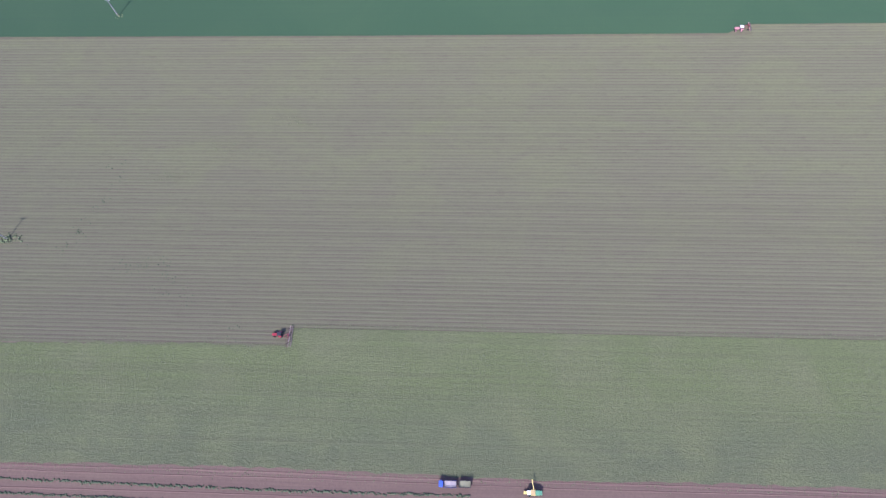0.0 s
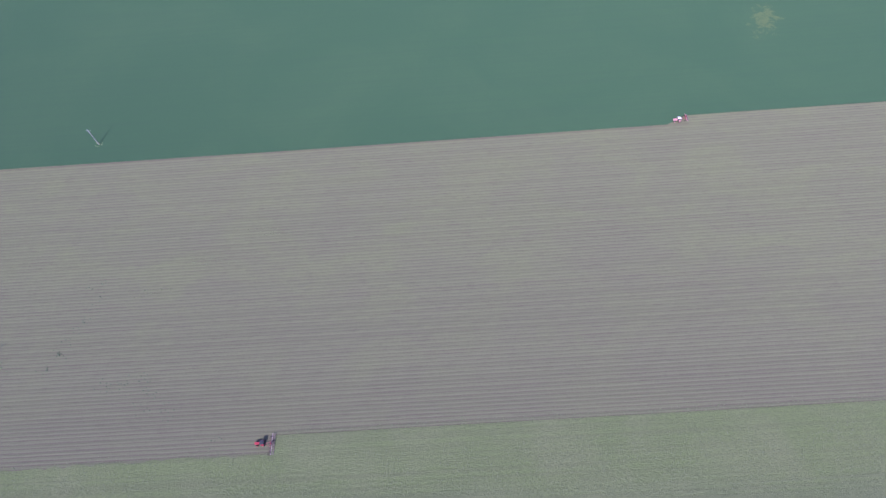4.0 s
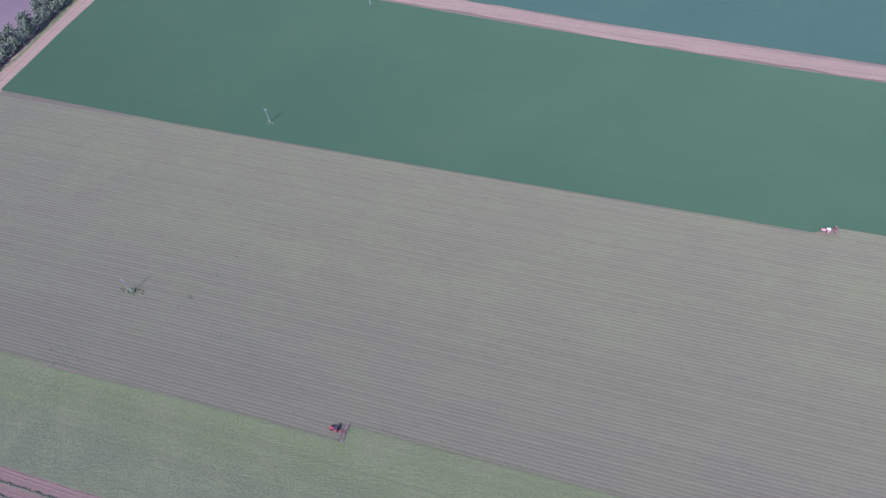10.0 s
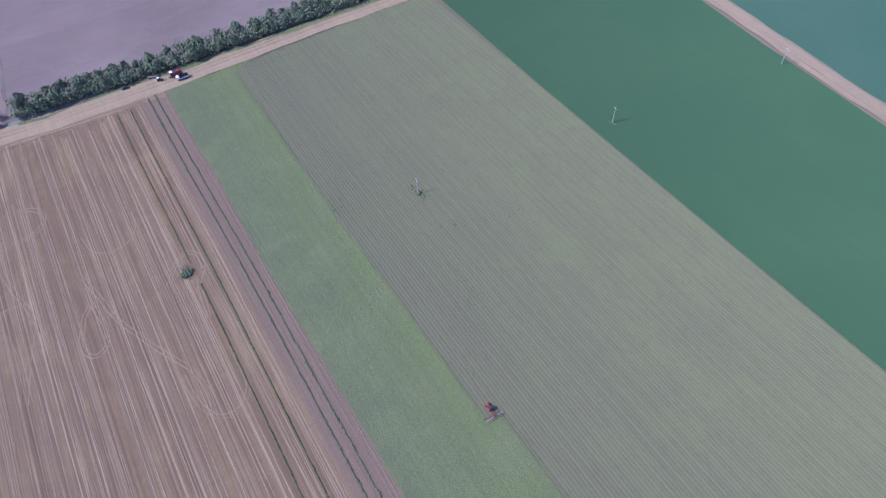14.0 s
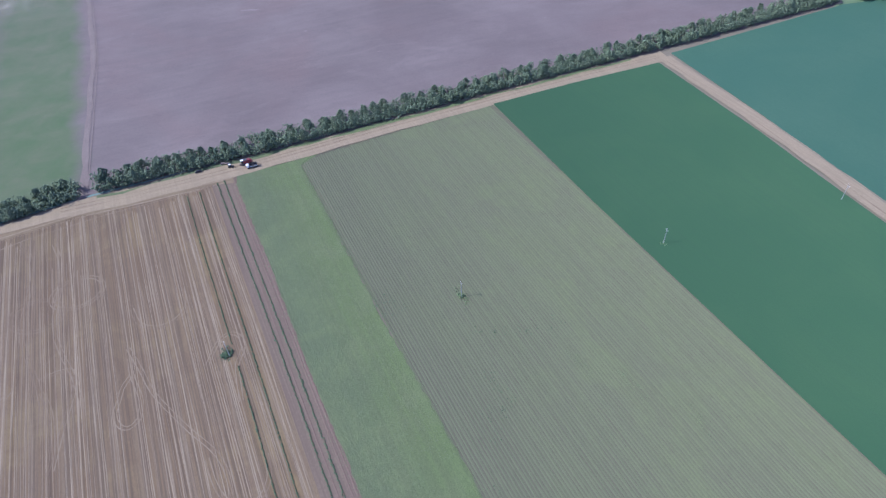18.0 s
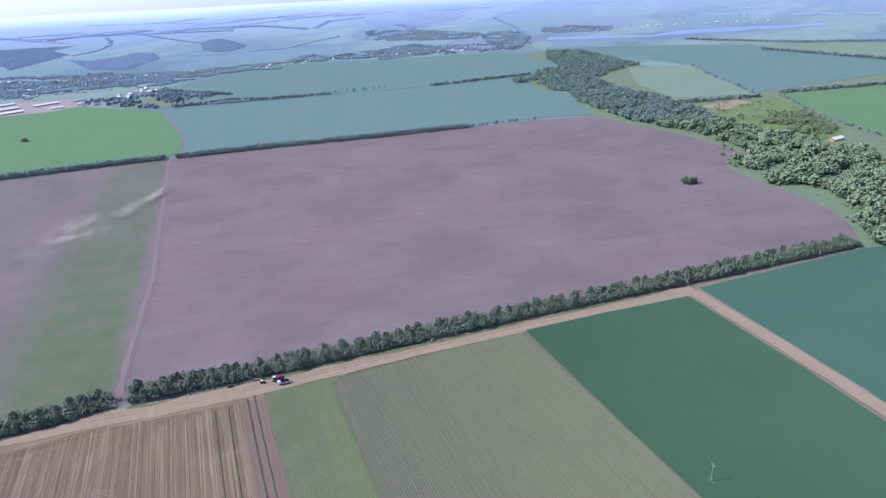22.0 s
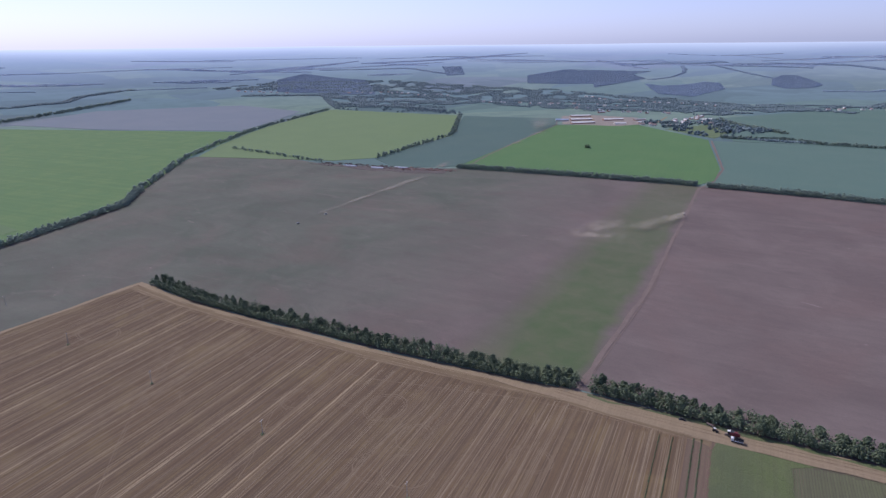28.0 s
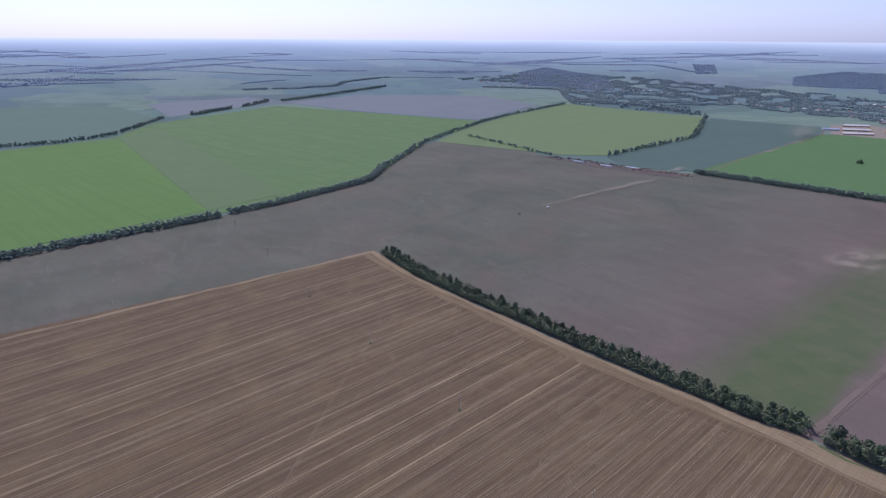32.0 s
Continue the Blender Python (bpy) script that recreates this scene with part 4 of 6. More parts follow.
DOTS = ((54, 175, 1.0, 4), (52, 168, 1.2, 6), (44, 168, 1.4, 5), (38, 168, 1.2, 7), (32, 168.5, 1.4, 5), (27, 169, 1.2, 7), (20, 170, 1.4, 8), (13, 194, 1.6, 8), (57, 171, 1.0, 6), (42, 167, 1.2, 7), (25, 167, 1.4, 8), (26, 138, 2.0, 16), (24, 127, 2.2, 18), (23, 118, 1.8, 14), (23, 145, 1.8, 12), (31, 132, 1.5, 8))     # a thin trail of weeds across the rows


def weed_lines():
    rng = np.random.default_rng(8)
    for k, (v, w0, w1) in enumerate(((-15.3, -312, 430), (-8.1, -312, 430), (2.8, -316, -1), (6.9, -316, -1))):
        cs, rs = [], []
        for w in np.arange(w0, w1, 0.6 if v < 0 else 0.42):
            x, y = at_row(w, v + 0.35 * math.sin(w / 37) + rng.normal(0, 0.08 if v < 0 else 0.2))
            if math.hypot(x + 89, y - 164) < 7 or rng.random() < 0.03:
                continue
            cs.append((x, y, 0.35))
            rs.append(rng.uniform(0.22, 0.44))
        tagged(clumps("weed_line", cs, rs, M["weed"], 3 + k, 0.8, 0.4, OCTA), "narrow dark green weed line left standing between the swaths", "weeds", kind="stuff")
    # scattered taller tufts on the clover and weeds among the rows
    cs, rs = [], []
    for i in range(26000):
        w, v = rng.uniform(-310, 330), rng.uniform(13, 51)
        x, y = at_row(w, v)
        if noise.noise(Vector((x, y, 0)) / 16) > -0.15:
            cs.append((x, y, 0.33))
            rs.append(rng.uniform(0.10, 0.22))
    for i in range(4200):           # plants straying over both edges
        w, stray = rng.uniform(-310, 330), abs(rng.normal(0, 1.3))
        cs.append((*at_row(w, 12.3 - stray if i % 2 else (50.4 if w < -62 else 57.2) + 0.8 * stray), 0.28))
        rs.append(rng.uniform(0.08, 0.19))
    tagged(clumps("clover_tuft", cs, rs, M["tuft"], 4, 0.5, 0.4, OCTA), "taller pale green tufts among the clover", "tufts", kind="stuff")
    cs, rs = [], []
    for cx, cy, s, k in ((-20, 187, 4, 40), (-23, 191, 3, 25), (17, 95, 2, 10)) + DOTS:
        for i in range(k):
            cs.append((cx + rng.normal(0, s), cy + rng.normal(0, s), 0.3))
            rs.append(rng.uniform(0.12, 0.3))
    tagged(clumps("weed_patch", cs, rs, M["weed"], 6, 0.6, 0.4), "dark weed patches scattered among the crop rows", "weeds", kind="stuff")
    cs, rs = [], []
    for cx, cy in ((79, 138), (60, 150), (100, 120)):
        for i in range(40):
            w, v = rng.normal(0, 5), rng.choice((-1.4, 0, 1.4)) + rng.normal(0, 0.2)
            cs.append((cx + U.x * w + V.x * v, cy + U.y * w + V.y * v, 0.35))
            rs.append(rng.uniform(0.14, 0.26))
    tagged(clumps("green_patch", cs, rs, M["tuft"], 7, 0.7, 0.4), "fresh green plants in a few crop rows", "plants", kind="stuff")


def clover_lines():
    """Thin pale lines that a machine left along the clover."""
    lines = [([at_row(w, v + 0.4 * math.sin(w / 40 + v)) for w in np.arange(w0, w1, 12)], 0.26, 0.05, 0.32) for v, w0, w1 in ((34.3, -311, 300), (20.5, -250, -20))]
    ridges("pale_line", lines, M["clover_line"], "thin pale lines left by a machine along the clover", "crop lines", 14, 8.0)


def red_furrows():
    """Reddish crumbled earth turned up along the clover's edge."""
    lines = [([at_row(w, v + 0.2 * math.sin(w / 23 + v)) for w in np.arange(w0, w1, 9)], wide, 0.08, 0.24) for v, w0, w1, wide in ((11.4, -312, 470, 0.9), (9.9, -300, 470, 0.4), (4.9, -310, 100, 0.6))]
    ridges("red_furrow", lines, M["red_soil"], "reddish furrows along the edge of the clover", "furrows", 18, 4.0)


crop_rows()
red_furrows()
clover_lines()
straw_lines()
turning_tracks()
weed_lines()

# ---- the shelterbelt: single trees ----
def build_tree(name, seed, height, spread):
    rnd = random.Random(seed)
    tree = new(name)
    bm = bmesh.new()

    def limb(a, b, r0, r1):
        d = Vector(b) - Vector(a)
        m = Matrix.Translation((Vector(a) + Vector(b)) / 2) @ d.to_track_quat("Z", "Y").to_matrix().to_4x4()
        bmesh.ops.create_cone(bm, segments=6, radius1=r0, radius2=r1, depth=d.length, matrix=m)

    limb((0, 0, -0.3), (0.1, 0.1, height * 0.45), 0.22, 0.15)
    limb((0.1, 0.1, height * 0.44), (0.2, -0.1, height * 0.82), 0.15, 0.05)
    for i in range(6):
        a = i * 1.05 + rnd.random()
        z = height * rnd.uniform(0.2, 0.5)
        limb((0.05, 0.05, z), (math.cos(a) * spread * 0.6, math.sin(a) * spread * 0.6, z + height * 0.2), 0.09, 0.03)
    part("trunk", bm, M["bark"], tree)
    rng = np.random.default_rng(seed)
    cs, rs = [], []
    lean = rng.uniform(-0.5, 0.5, 2)
    lumps = [(rng.uniform(0, math.tau), rng.uniform(0.3, 0.98), rng.uniform(0.5, 1.0)) for i in range(26)]
    for i in range(680):
        a0, z0, reach = lumps[i % 26]
        z = min(max(z0 + rng.normal(0, 0.06), 0.08), 1.0)
        w = spread * reach * (0.55 + 0.5 * math.sin(math.pi * min(0.1 + z * 0.8, 1))) * (1 - max(0, z - 0.75) * 1.3)
        w *= rng.uniform(0.3, 1.0) ** 0.5
        a = a0 + rng.normal(0, 0.34)
        cs.append((w * math.cos(a) + lean[0] * z, w * math.sin(a) + lean[1] * z, height * z))
        rs.append(rng.uniform(0.15, 0.36))
    base = clumps("crown", cs, rs, M["leaf"], seed, 0.8, 0.4, OCTA)
    # loose leaf sprays round the clumps
    vs, fs = [], []
    for c, r in zip(cs, rs):
        for j in range(2):
            d = Vector(rng.normal(size=3)).normalized()
            p = Vector(c) + d * r * rng.uniform(0.85, 1.35)
            s = Vector(rng.normal(size=3)).normalized() * rng.uniform(0.2, 0.42)
            q = d.cross(s).normalized() * s.length * 0.8
            k = len(vs)
            vs += [p - s, p - q * 0.7, p + s, p + q]
            fs.append([k, k + 1, k + 2, k + 3])
    bm = bmesh.new()
    bm.from_mesh(base.data)
    me = bpy.data.meshes.new("spray")
    me.from_pydata(vs, [], fs)
    bm.from_mesh(me)
    bm.to_mesh(base.data)
    bm.free()
    base.parent = tree
    return tree


def plant_belt():
    rng = np.random.default_rng(5)
    kinds = []
    for i in range(7):
        k = build_tree("tree", 20 + i, rng.uniform(9.0, 11.6), rng.uniform(3.4, 4.2))
        tagged(k, "leafy deciduous tree standing in the shelterbelt", "tree", "shelterbelt trees")
        kinds.append(k)
    spots = []
    for row, off in enumerate((2.4, 7.8, 13.0)):
        line = [(x - 0.35 * off, y + 0.94 * off) for x, y in BELT]
        spots += along_line(line, 9.9, rng, 2.0)
    count = 0
    for x, y in spots:
        if abs((x + 197) * 0.93 + (y - 290) * 0.35) < 4.5:      # the track's gap
            continue
        low = 0.66 if x < -540 else 0.70 if x < -420 else 0.74 if x < -200 else 0.80
        m = pose(x, y, 0, 0, 0, rng.uniform(0, 360)) @ Matrix.Scale(rng.uniform(0.8, 1.12) * low, 4)
        k = kinds[count % 7]
        if count < 7:
            k.matrix_basis = m
        else:
            made = copy_thing(k, m)
            made.matrix_basis = m
        count += 1


plant_belt()
rngw = np.random.default_rng(9)
GAP = [p for p in along_line([(x - 2.9, y + 7.8) for x, y in BELT], 0.7, rngw, 8.2) if abs((p[0] + 197) * 0.93 + (p[1] - 290) * 0.35) > 4.5]
wood("undergrowth", [p for p in GAP if p[0] > -330], 7.4, "dense green shrubs and young trees under the shelterbelt trees", 11, 20, 0.072, M["leaf"], "shrubs")
wood("undergrowth", [p for p in GAP if p[0] <= -330], 6.3, "low dense shrubs where the shelterbelt thins out", 8, 16, 0.09, M["leaf"], "shrubs")
FRONT = [p for p in along_line([(x - 0.6, y + 1.8) for x, y in BELT], 0.55, rngw, 1.6) if abs((p[0] + 197) * 0.93 + (p[1] - 290) * 0.35) > 4.5]
wood("undergrowth", FRONT, 6.2, "dense dark green hedge along the front of the shelterbelt", 10, 10, 0.085, M["leaf"], "shrubs")
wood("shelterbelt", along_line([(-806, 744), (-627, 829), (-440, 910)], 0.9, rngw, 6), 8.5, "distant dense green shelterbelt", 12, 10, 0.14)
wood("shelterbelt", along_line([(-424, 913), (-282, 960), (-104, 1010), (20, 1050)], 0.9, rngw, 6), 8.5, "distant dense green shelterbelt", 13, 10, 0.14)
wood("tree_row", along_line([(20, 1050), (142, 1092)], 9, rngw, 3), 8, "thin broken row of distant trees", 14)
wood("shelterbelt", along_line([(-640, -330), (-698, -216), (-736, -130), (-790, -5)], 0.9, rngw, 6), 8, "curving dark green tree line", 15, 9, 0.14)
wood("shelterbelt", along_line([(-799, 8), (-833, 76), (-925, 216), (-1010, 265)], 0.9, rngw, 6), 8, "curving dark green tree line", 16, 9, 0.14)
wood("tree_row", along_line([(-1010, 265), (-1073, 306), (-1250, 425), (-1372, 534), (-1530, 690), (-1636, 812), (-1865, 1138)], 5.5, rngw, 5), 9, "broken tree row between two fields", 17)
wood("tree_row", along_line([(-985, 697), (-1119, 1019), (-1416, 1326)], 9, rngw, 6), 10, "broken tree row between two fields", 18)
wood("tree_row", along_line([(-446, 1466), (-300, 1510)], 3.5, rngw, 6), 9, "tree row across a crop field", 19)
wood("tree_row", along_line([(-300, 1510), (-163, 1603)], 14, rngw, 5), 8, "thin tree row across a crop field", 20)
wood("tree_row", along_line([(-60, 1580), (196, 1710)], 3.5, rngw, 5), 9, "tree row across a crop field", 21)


# ---- woods, ravine and villages ----
def fill(poly, gap, rng, keep=0.0, scale=90.0):
    """Scattered points within an outline; keep > -1 leaves clearings by noise."""
    xs, ys = [p[0] for p in poly], [p[1] for p in poly]
    out = []
    for x in np.arange(min(xs), max(xs), gap):
        for y in np.arange(min(ys), max(ys), gap):
            p = (x + rng.uniform(-0.5, 0.5) * gap, y + rng.uniform(-0.5, 0.5) * gap)
            if inside(p, poly) and noise.noise(Vector((p[0], p[1], 3)) / scale) > keep:
                out.append(p)
    return out


RAVINE = [(321, 2317), (433, 2258), (476, 2015), (511, 1818), (453, 1763), (339, 1581), (349, 1453), (392, 1278), (410, 1196), (423, 1101), (426, 997), (440, 959), (453, 903), (483, 855), (516, 800), (540, 700), (480, 560), (372, 535), (380, 579), (391, 623), (377, 659), (354, 655), (343, 667), (365, 709), (339, 735), (331, 751), (393, 806), (381, 836), (372, 904), (343, 955), (314, 1004), (290, 1050), (270, 1129), (240, 1242), (245, 1388), (202, 1425), (215, 1500), (300, 1800), (290, 2100)]
FAR_RAVINE = [p for p in RAVINE if p[1] > 990]
NEAR_RAVINE = [p for p in RAVINE if p[1] < 1010]
crowns("ravine_wood", fill(NEAR_RAVINE, 6.8, rngw, -0.06, 30), 4.6, "thick uneven green woodland along a ravine", 31, 30, M["wood_leaf"])
crowns("ravine_wood", fill(FAR_RAVINE, 6.6, rngw, -0.16, 45), 3.8, "hazy green woodland along the far ravine", 28, 14, M["hazed_ravine_leaf"])
crowns("ravine_bushes", fill(NEAR_RAVINE, 8.5, rngw, -0.18, 26), 2.6, "lighter green bushes between the ravine trees", 30, 12, M["bush_leaf"], "bushes")
crowns("ravine_bushes", fill(FAR_RAVINE, 9.0, rngw, -0.3, 33), 2.4, "lighter hazy bushes between the far ravine trees", 35, 8, M["hazed_ravine_leaf"], "bushes")
crowns("ravine_wood", fill([(346, 490), (372, 538), (480, 566), (560, 640), (640, 560), (560, 480), (420, 470), (372, 478)], 6.4, rngw, -0.5, 30), 4.4, "woodland at the end of the shelterbelt", 32, 30, M["wood_leaf"])
crowns("scattered_bushes", fill([(300, 1000), (352, 880), (335, 757), (345, 671), (372, 600), (350, 523), (470, 560), (520, 700), (500, 818), (600, 1060), (560, 1180), (440, 1170), (408, 1037)], 13, rngw, 0.12, 25), 2.2, "scattered bushes on the rough grass by the ravine", 29, 10, M["bush_leaf"], "bushes")
crowns("thicket", fill([(478, 1009), (531, 1046), (575, 1040), (570, 938), (521, 867), (486, 912)], 6, rngw, -0.2, 30), 3.0, "low green thicket in the pasture", 33, 12, M["bush_leaf"])
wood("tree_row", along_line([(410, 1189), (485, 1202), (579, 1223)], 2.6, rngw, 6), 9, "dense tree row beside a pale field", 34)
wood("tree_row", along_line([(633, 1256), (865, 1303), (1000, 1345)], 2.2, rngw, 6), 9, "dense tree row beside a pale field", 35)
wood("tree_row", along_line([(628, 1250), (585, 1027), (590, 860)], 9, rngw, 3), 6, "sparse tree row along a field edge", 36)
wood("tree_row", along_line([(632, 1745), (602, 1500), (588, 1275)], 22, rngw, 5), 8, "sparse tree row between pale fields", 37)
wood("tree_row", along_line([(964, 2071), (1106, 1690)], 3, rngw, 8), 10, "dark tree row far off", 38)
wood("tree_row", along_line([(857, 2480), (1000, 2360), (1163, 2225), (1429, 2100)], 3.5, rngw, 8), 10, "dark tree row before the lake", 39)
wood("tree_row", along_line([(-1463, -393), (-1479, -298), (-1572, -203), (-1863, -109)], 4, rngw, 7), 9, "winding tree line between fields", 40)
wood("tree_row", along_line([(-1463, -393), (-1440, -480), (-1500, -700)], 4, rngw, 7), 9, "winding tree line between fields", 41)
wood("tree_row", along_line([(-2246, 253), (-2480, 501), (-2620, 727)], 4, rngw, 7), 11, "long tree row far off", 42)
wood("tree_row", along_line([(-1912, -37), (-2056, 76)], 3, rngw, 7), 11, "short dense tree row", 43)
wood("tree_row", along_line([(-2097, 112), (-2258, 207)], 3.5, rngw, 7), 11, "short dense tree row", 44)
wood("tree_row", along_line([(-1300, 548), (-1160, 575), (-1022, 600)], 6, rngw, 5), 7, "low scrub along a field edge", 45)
wood("lone_trees", [(263 + 8 * math.cos(i * 2.4) * (i / 30) ** 0.5, 680 + 5.5 * math.sin(i * 2.4) * (i / 30) ** 0.5) for i in range(30)], 8, "dense round dark tree group alone in the fallow land", 46, 14, 0.13, M["weed"])
wood("lone_bush", [(-776 + rngw.normal(0, 2.5), 1089 + rngw.normal(0, 2.5)) for i in range(6)], 8, "lone dark tree standing in a green field", 47, 8, 0.22, M["wood_leaf"])
wood("scrub", [(-940, -45), (-938, -43)], 4, "small dark bush in the meadow", 48, 3)
wood("village_trees", fill([(-941, 1574), (-853, 1604), (-805, 1739), (-712, 1653), (-602, 1601), (-615, 1497), (-639, 1412), (-683, 1408), (-777, 1456), (-864, 1476)], 12, rngw, 0.0, 50), 9, "village gardens full of trees", 49, 3, 0.36, M["hazed_mid_leaf"])
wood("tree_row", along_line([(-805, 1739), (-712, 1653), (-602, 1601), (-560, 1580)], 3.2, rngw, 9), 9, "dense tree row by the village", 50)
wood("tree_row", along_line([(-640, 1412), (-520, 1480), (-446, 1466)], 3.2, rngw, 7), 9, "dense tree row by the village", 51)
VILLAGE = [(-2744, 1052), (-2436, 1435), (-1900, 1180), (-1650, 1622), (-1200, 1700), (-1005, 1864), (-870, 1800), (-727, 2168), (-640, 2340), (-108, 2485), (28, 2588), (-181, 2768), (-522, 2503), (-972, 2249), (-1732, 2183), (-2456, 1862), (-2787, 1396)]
wood("village_trees", fill(VILLAGE, 6.8, rngw, -0.10, 60), 6.5, "villages scattered among gardens and trees", 52, 1, 0.5, M["hazed_mid_leaf"])
wood("village_trees", fill([(-2000, 1280), (-1680, 1480), (-1560, 1420), (-1420, 1345), (-1860, 1155)], 11, rngw, 0.0, 60), 7, "trees at the edge of a ripening field", 53, 2, 0.36, M["hazed_mid_leaf"])
wood("village_trees", fill([(-600, 2345), (170, 2440), (238, 2470), (300, 2620), (-180, 2700), (-560, 2480)], 12, rngw, 0.0, 80), 8, "trees along a village street", 54, 2, 0.36, M["hazed_mid_leaf"])
THICKETS = (
    [(98, 3000), (281, 3021), (291, 2800), (249, 2558), (177, 2524), (128, 2691)],
    [(-349, 2645), (-126, 2685), (-103, 2494), (-266, 2282)],
    [(374, 3028), (515, 3068), (697, 2958), (660, 2840), (373, 2873)],
    [(-444, 3236), (-194, 3197), (105, 3000), (86, 2823), (-119, 2838), (-398, 2915)])
for seed, poly in enumerate(THICKETS):
    wood("valley_trees", fill(poly, 7.5, rngw, -0.15, 50), 7.0, "dense trees round the villages beyond the fields", 110 + seed, 1, 0.5, M["hazed_mid_leaf"], "trees", 0.8)
crowns("ravine_wood", fill([(140, 1623), (198, 1656), (222, 1782), (292, 1837), (225, 1455), (191, 1497), (189, 1559), (139, 1555)], 7, rngw, -0.12, 30), 3.6, "outlying trees of the ravine wood", 36, 14, M["hazed_ravine_leaf"])
FORESTS = (
    [(-2103, 2424), (-2087, 2705), (-1871, 2825), (-1707, 2896), (-1730, 2767), (-1603, 2671), (-1632, 2393), (-1634, 2321), (-1709, 2416), (-1828, 2311), (-1942, 2242)],
    [(-1527, 2540), (-1435, 2529), (-1365, 2622), (-1348, 2731), (-1280, 2723), (-1184, 2585), (-1194, 2443), (-1190, 2333), (-1335, 2328)],
    [(-1143, 2925), (-1152, 3054), (-1085, 3064), (-948, 2906), (-918, 2866), (-927, 2761), (-999, 2701), (-1084, 2778)],
    [(-2820, 1451), (-2924, 1652), (-2693, 1703), (-2547, 1769), (-2384, 1680), (-2176, 1556), (-2248, 1464), (-2370, 1413), (-2427, 1332), (-2502, 1283)],
    [(-2648, 2350), (-2579, 2423), (-2351, 2234), (-2381, 2144)])
for seed, poly in enumerate(FORESTS):
    wood("forest", fill(poly, 4.5, rngw, -0.62, 60), 6.5, "dark blue-green forest block on the far slope", 60 + seed, 1, 0.56, M["hazed_blue_leaf"], "forest", 0.3)
HEDGES = (
    ([(-1573, 2650), (-1532, 2768), (-1552, 2912), (-1597, 3019), (-1671, 3114)], 9), ([(-1703, 3193), (-1620, 3263), (-1426, 3126), (-1292, 3036), (-1139, 2946)], 10),
    ([(-1905, 3037), (-1817, 3171), (-1674, 3230), (-1552, 3362)], 26), ([(-1478, 3231), (-1342, 3262), (-1204, 3293), (-1112, 3298)], 16),
    ([(-2985, 1788), (-2882, 1973), (-2739, 2179), (-2456, 2180), (-2355, 2230)], 14), ([(-864, 2704), (-720, 2766), (-639, 2934), (-544, 3071)], 10),
    ([(-1485, 3285), (-1294, 3400), (-996, 3443), (-746, 3334)], 24), ([(195, 3448), (270, 3170), (310, 2821)], 9),
    ([(-716, 3355), (-687, 3585), (-511, 3699)], 14), ([(-2832, 159), (-2880, 260), (-2905, 351)], 9), ([(-363, 3032), (-268, 3088), (-216, 3287), (-306, 3401)], 24))
for seed, (line, wide) in enumerate(HEDGES):
    wood("tree_row", along_line(line, 18 / wide, rngw, wide), 6.5, "dark tree row on the far slope", 70 + seed, 1, 0.62, M["hazed_blue_leaf"], "trees", 0.6)
VALLEY = (
    ([(-1518, 1996), (-1373, 2023), (-1308, 2099), (-1261, 2234), (-1113, 2190), (-1004, 2131), (-903, 2136), (-863, 2240), (-752, 2109), (-729, 2236)], 26),
    ([(-1252, 1759), (-1128, 1816), (-1036, 1873)], 22), ([(-2494, 1116), (-2414, 1236), (-2312, 1378), (-2172, 1402), (-2008, 1435), (-1925, 1531), (-1783, 1619)], 20),
    ([(-2060, 1298), (-1912, 1324), (-1744, 1386), (-1590, 1382), (-1570, 1406)], 17), ([(-2661, 151), (-2672, 250), (-2653, 351), (-2682, 417), (-2684, 514), (-2794, 591), (-2847, 695), (-2893, 823)], 17),
    ([(-1313, 2111), (-1223, 2114), (-1098, 2140), (-947, 2050), (-856, 2086), (-771, 2128), (-695, 2175), (-593, 2173)], 20), ([(-627, 2362), (-581, 2568), (-468, 2477), (-347, 2430), (-230, 2479), (-87, 2547)], 20),
    ([(58, 2912), (191, 2946), (295, 2788), (228, 2549), (165, 2535)], 24), ([(-819, 1766), (-729, 1688), (-685, 1650)], 9), ([(-666, 1534), (-675, 1624), (-607, 1613)], 10), ([(-650, 1432), (-554, 1444), (-452, 1474)], 9))
for seed, (line, wide) in enumerate(VALLEY):
    spots = [p for p in along_line(line, 14 / wide, rngw, wide) if noise.noise(Vector((p[0], p[1], 5)) / 40) > -0.35]
    wood("valley_trees", spots, 7.5, "continuous trees along the valley between villages", 90 + seed, 1, 0.5, M["hazed_mid_leaf"], "trees", 0.8)


def far_woods():
    """Long dense wood strips and patches on the far slopes, to the horizon."""
    near, far = [], []
    for i in range(120):
        a, r = radians(rngw.uniform(55, 232)), 2950 + 1100 * rngw.random()
        x, y = r * math.cos(a), r * math.sin(a)
        if 100 < math.degrees(a) < 138 and r < 3500 or math.degrees(a) < 100 and i % 3:
            continue
        turn = a + math.pi / 2 + rngw.normal(0, 0.3)
        length, wide = rngw.uniform(90, 480), rngw.uniform(5, 40)
        for k in range(int(2 * length / 4 * (1 + wide / 9))):
            s, q = rngw.uniform(-1, 1), rngw.uniform(-1, 1)
            q *= wide * (1 - s * s)
            px, py = x + s * length * math.cos(turn) - q * math.sin(turn), y + s * length * math.sin(turn) + q * math.cos(turn)
            if math.hypot(px, py) < 4200:
                (near if math.hypot(px, py) < 3200 else far).append((px, py))
    wood("far_wood", near, 6, "dense wood strips on the hazy far slopes", 80, 1, 0.8, M["hazed_blue_leaf"], "woods", 0.4)
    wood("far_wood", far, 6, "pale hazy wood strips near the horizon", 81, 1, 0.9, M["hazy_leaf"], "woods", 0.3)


far_woods()


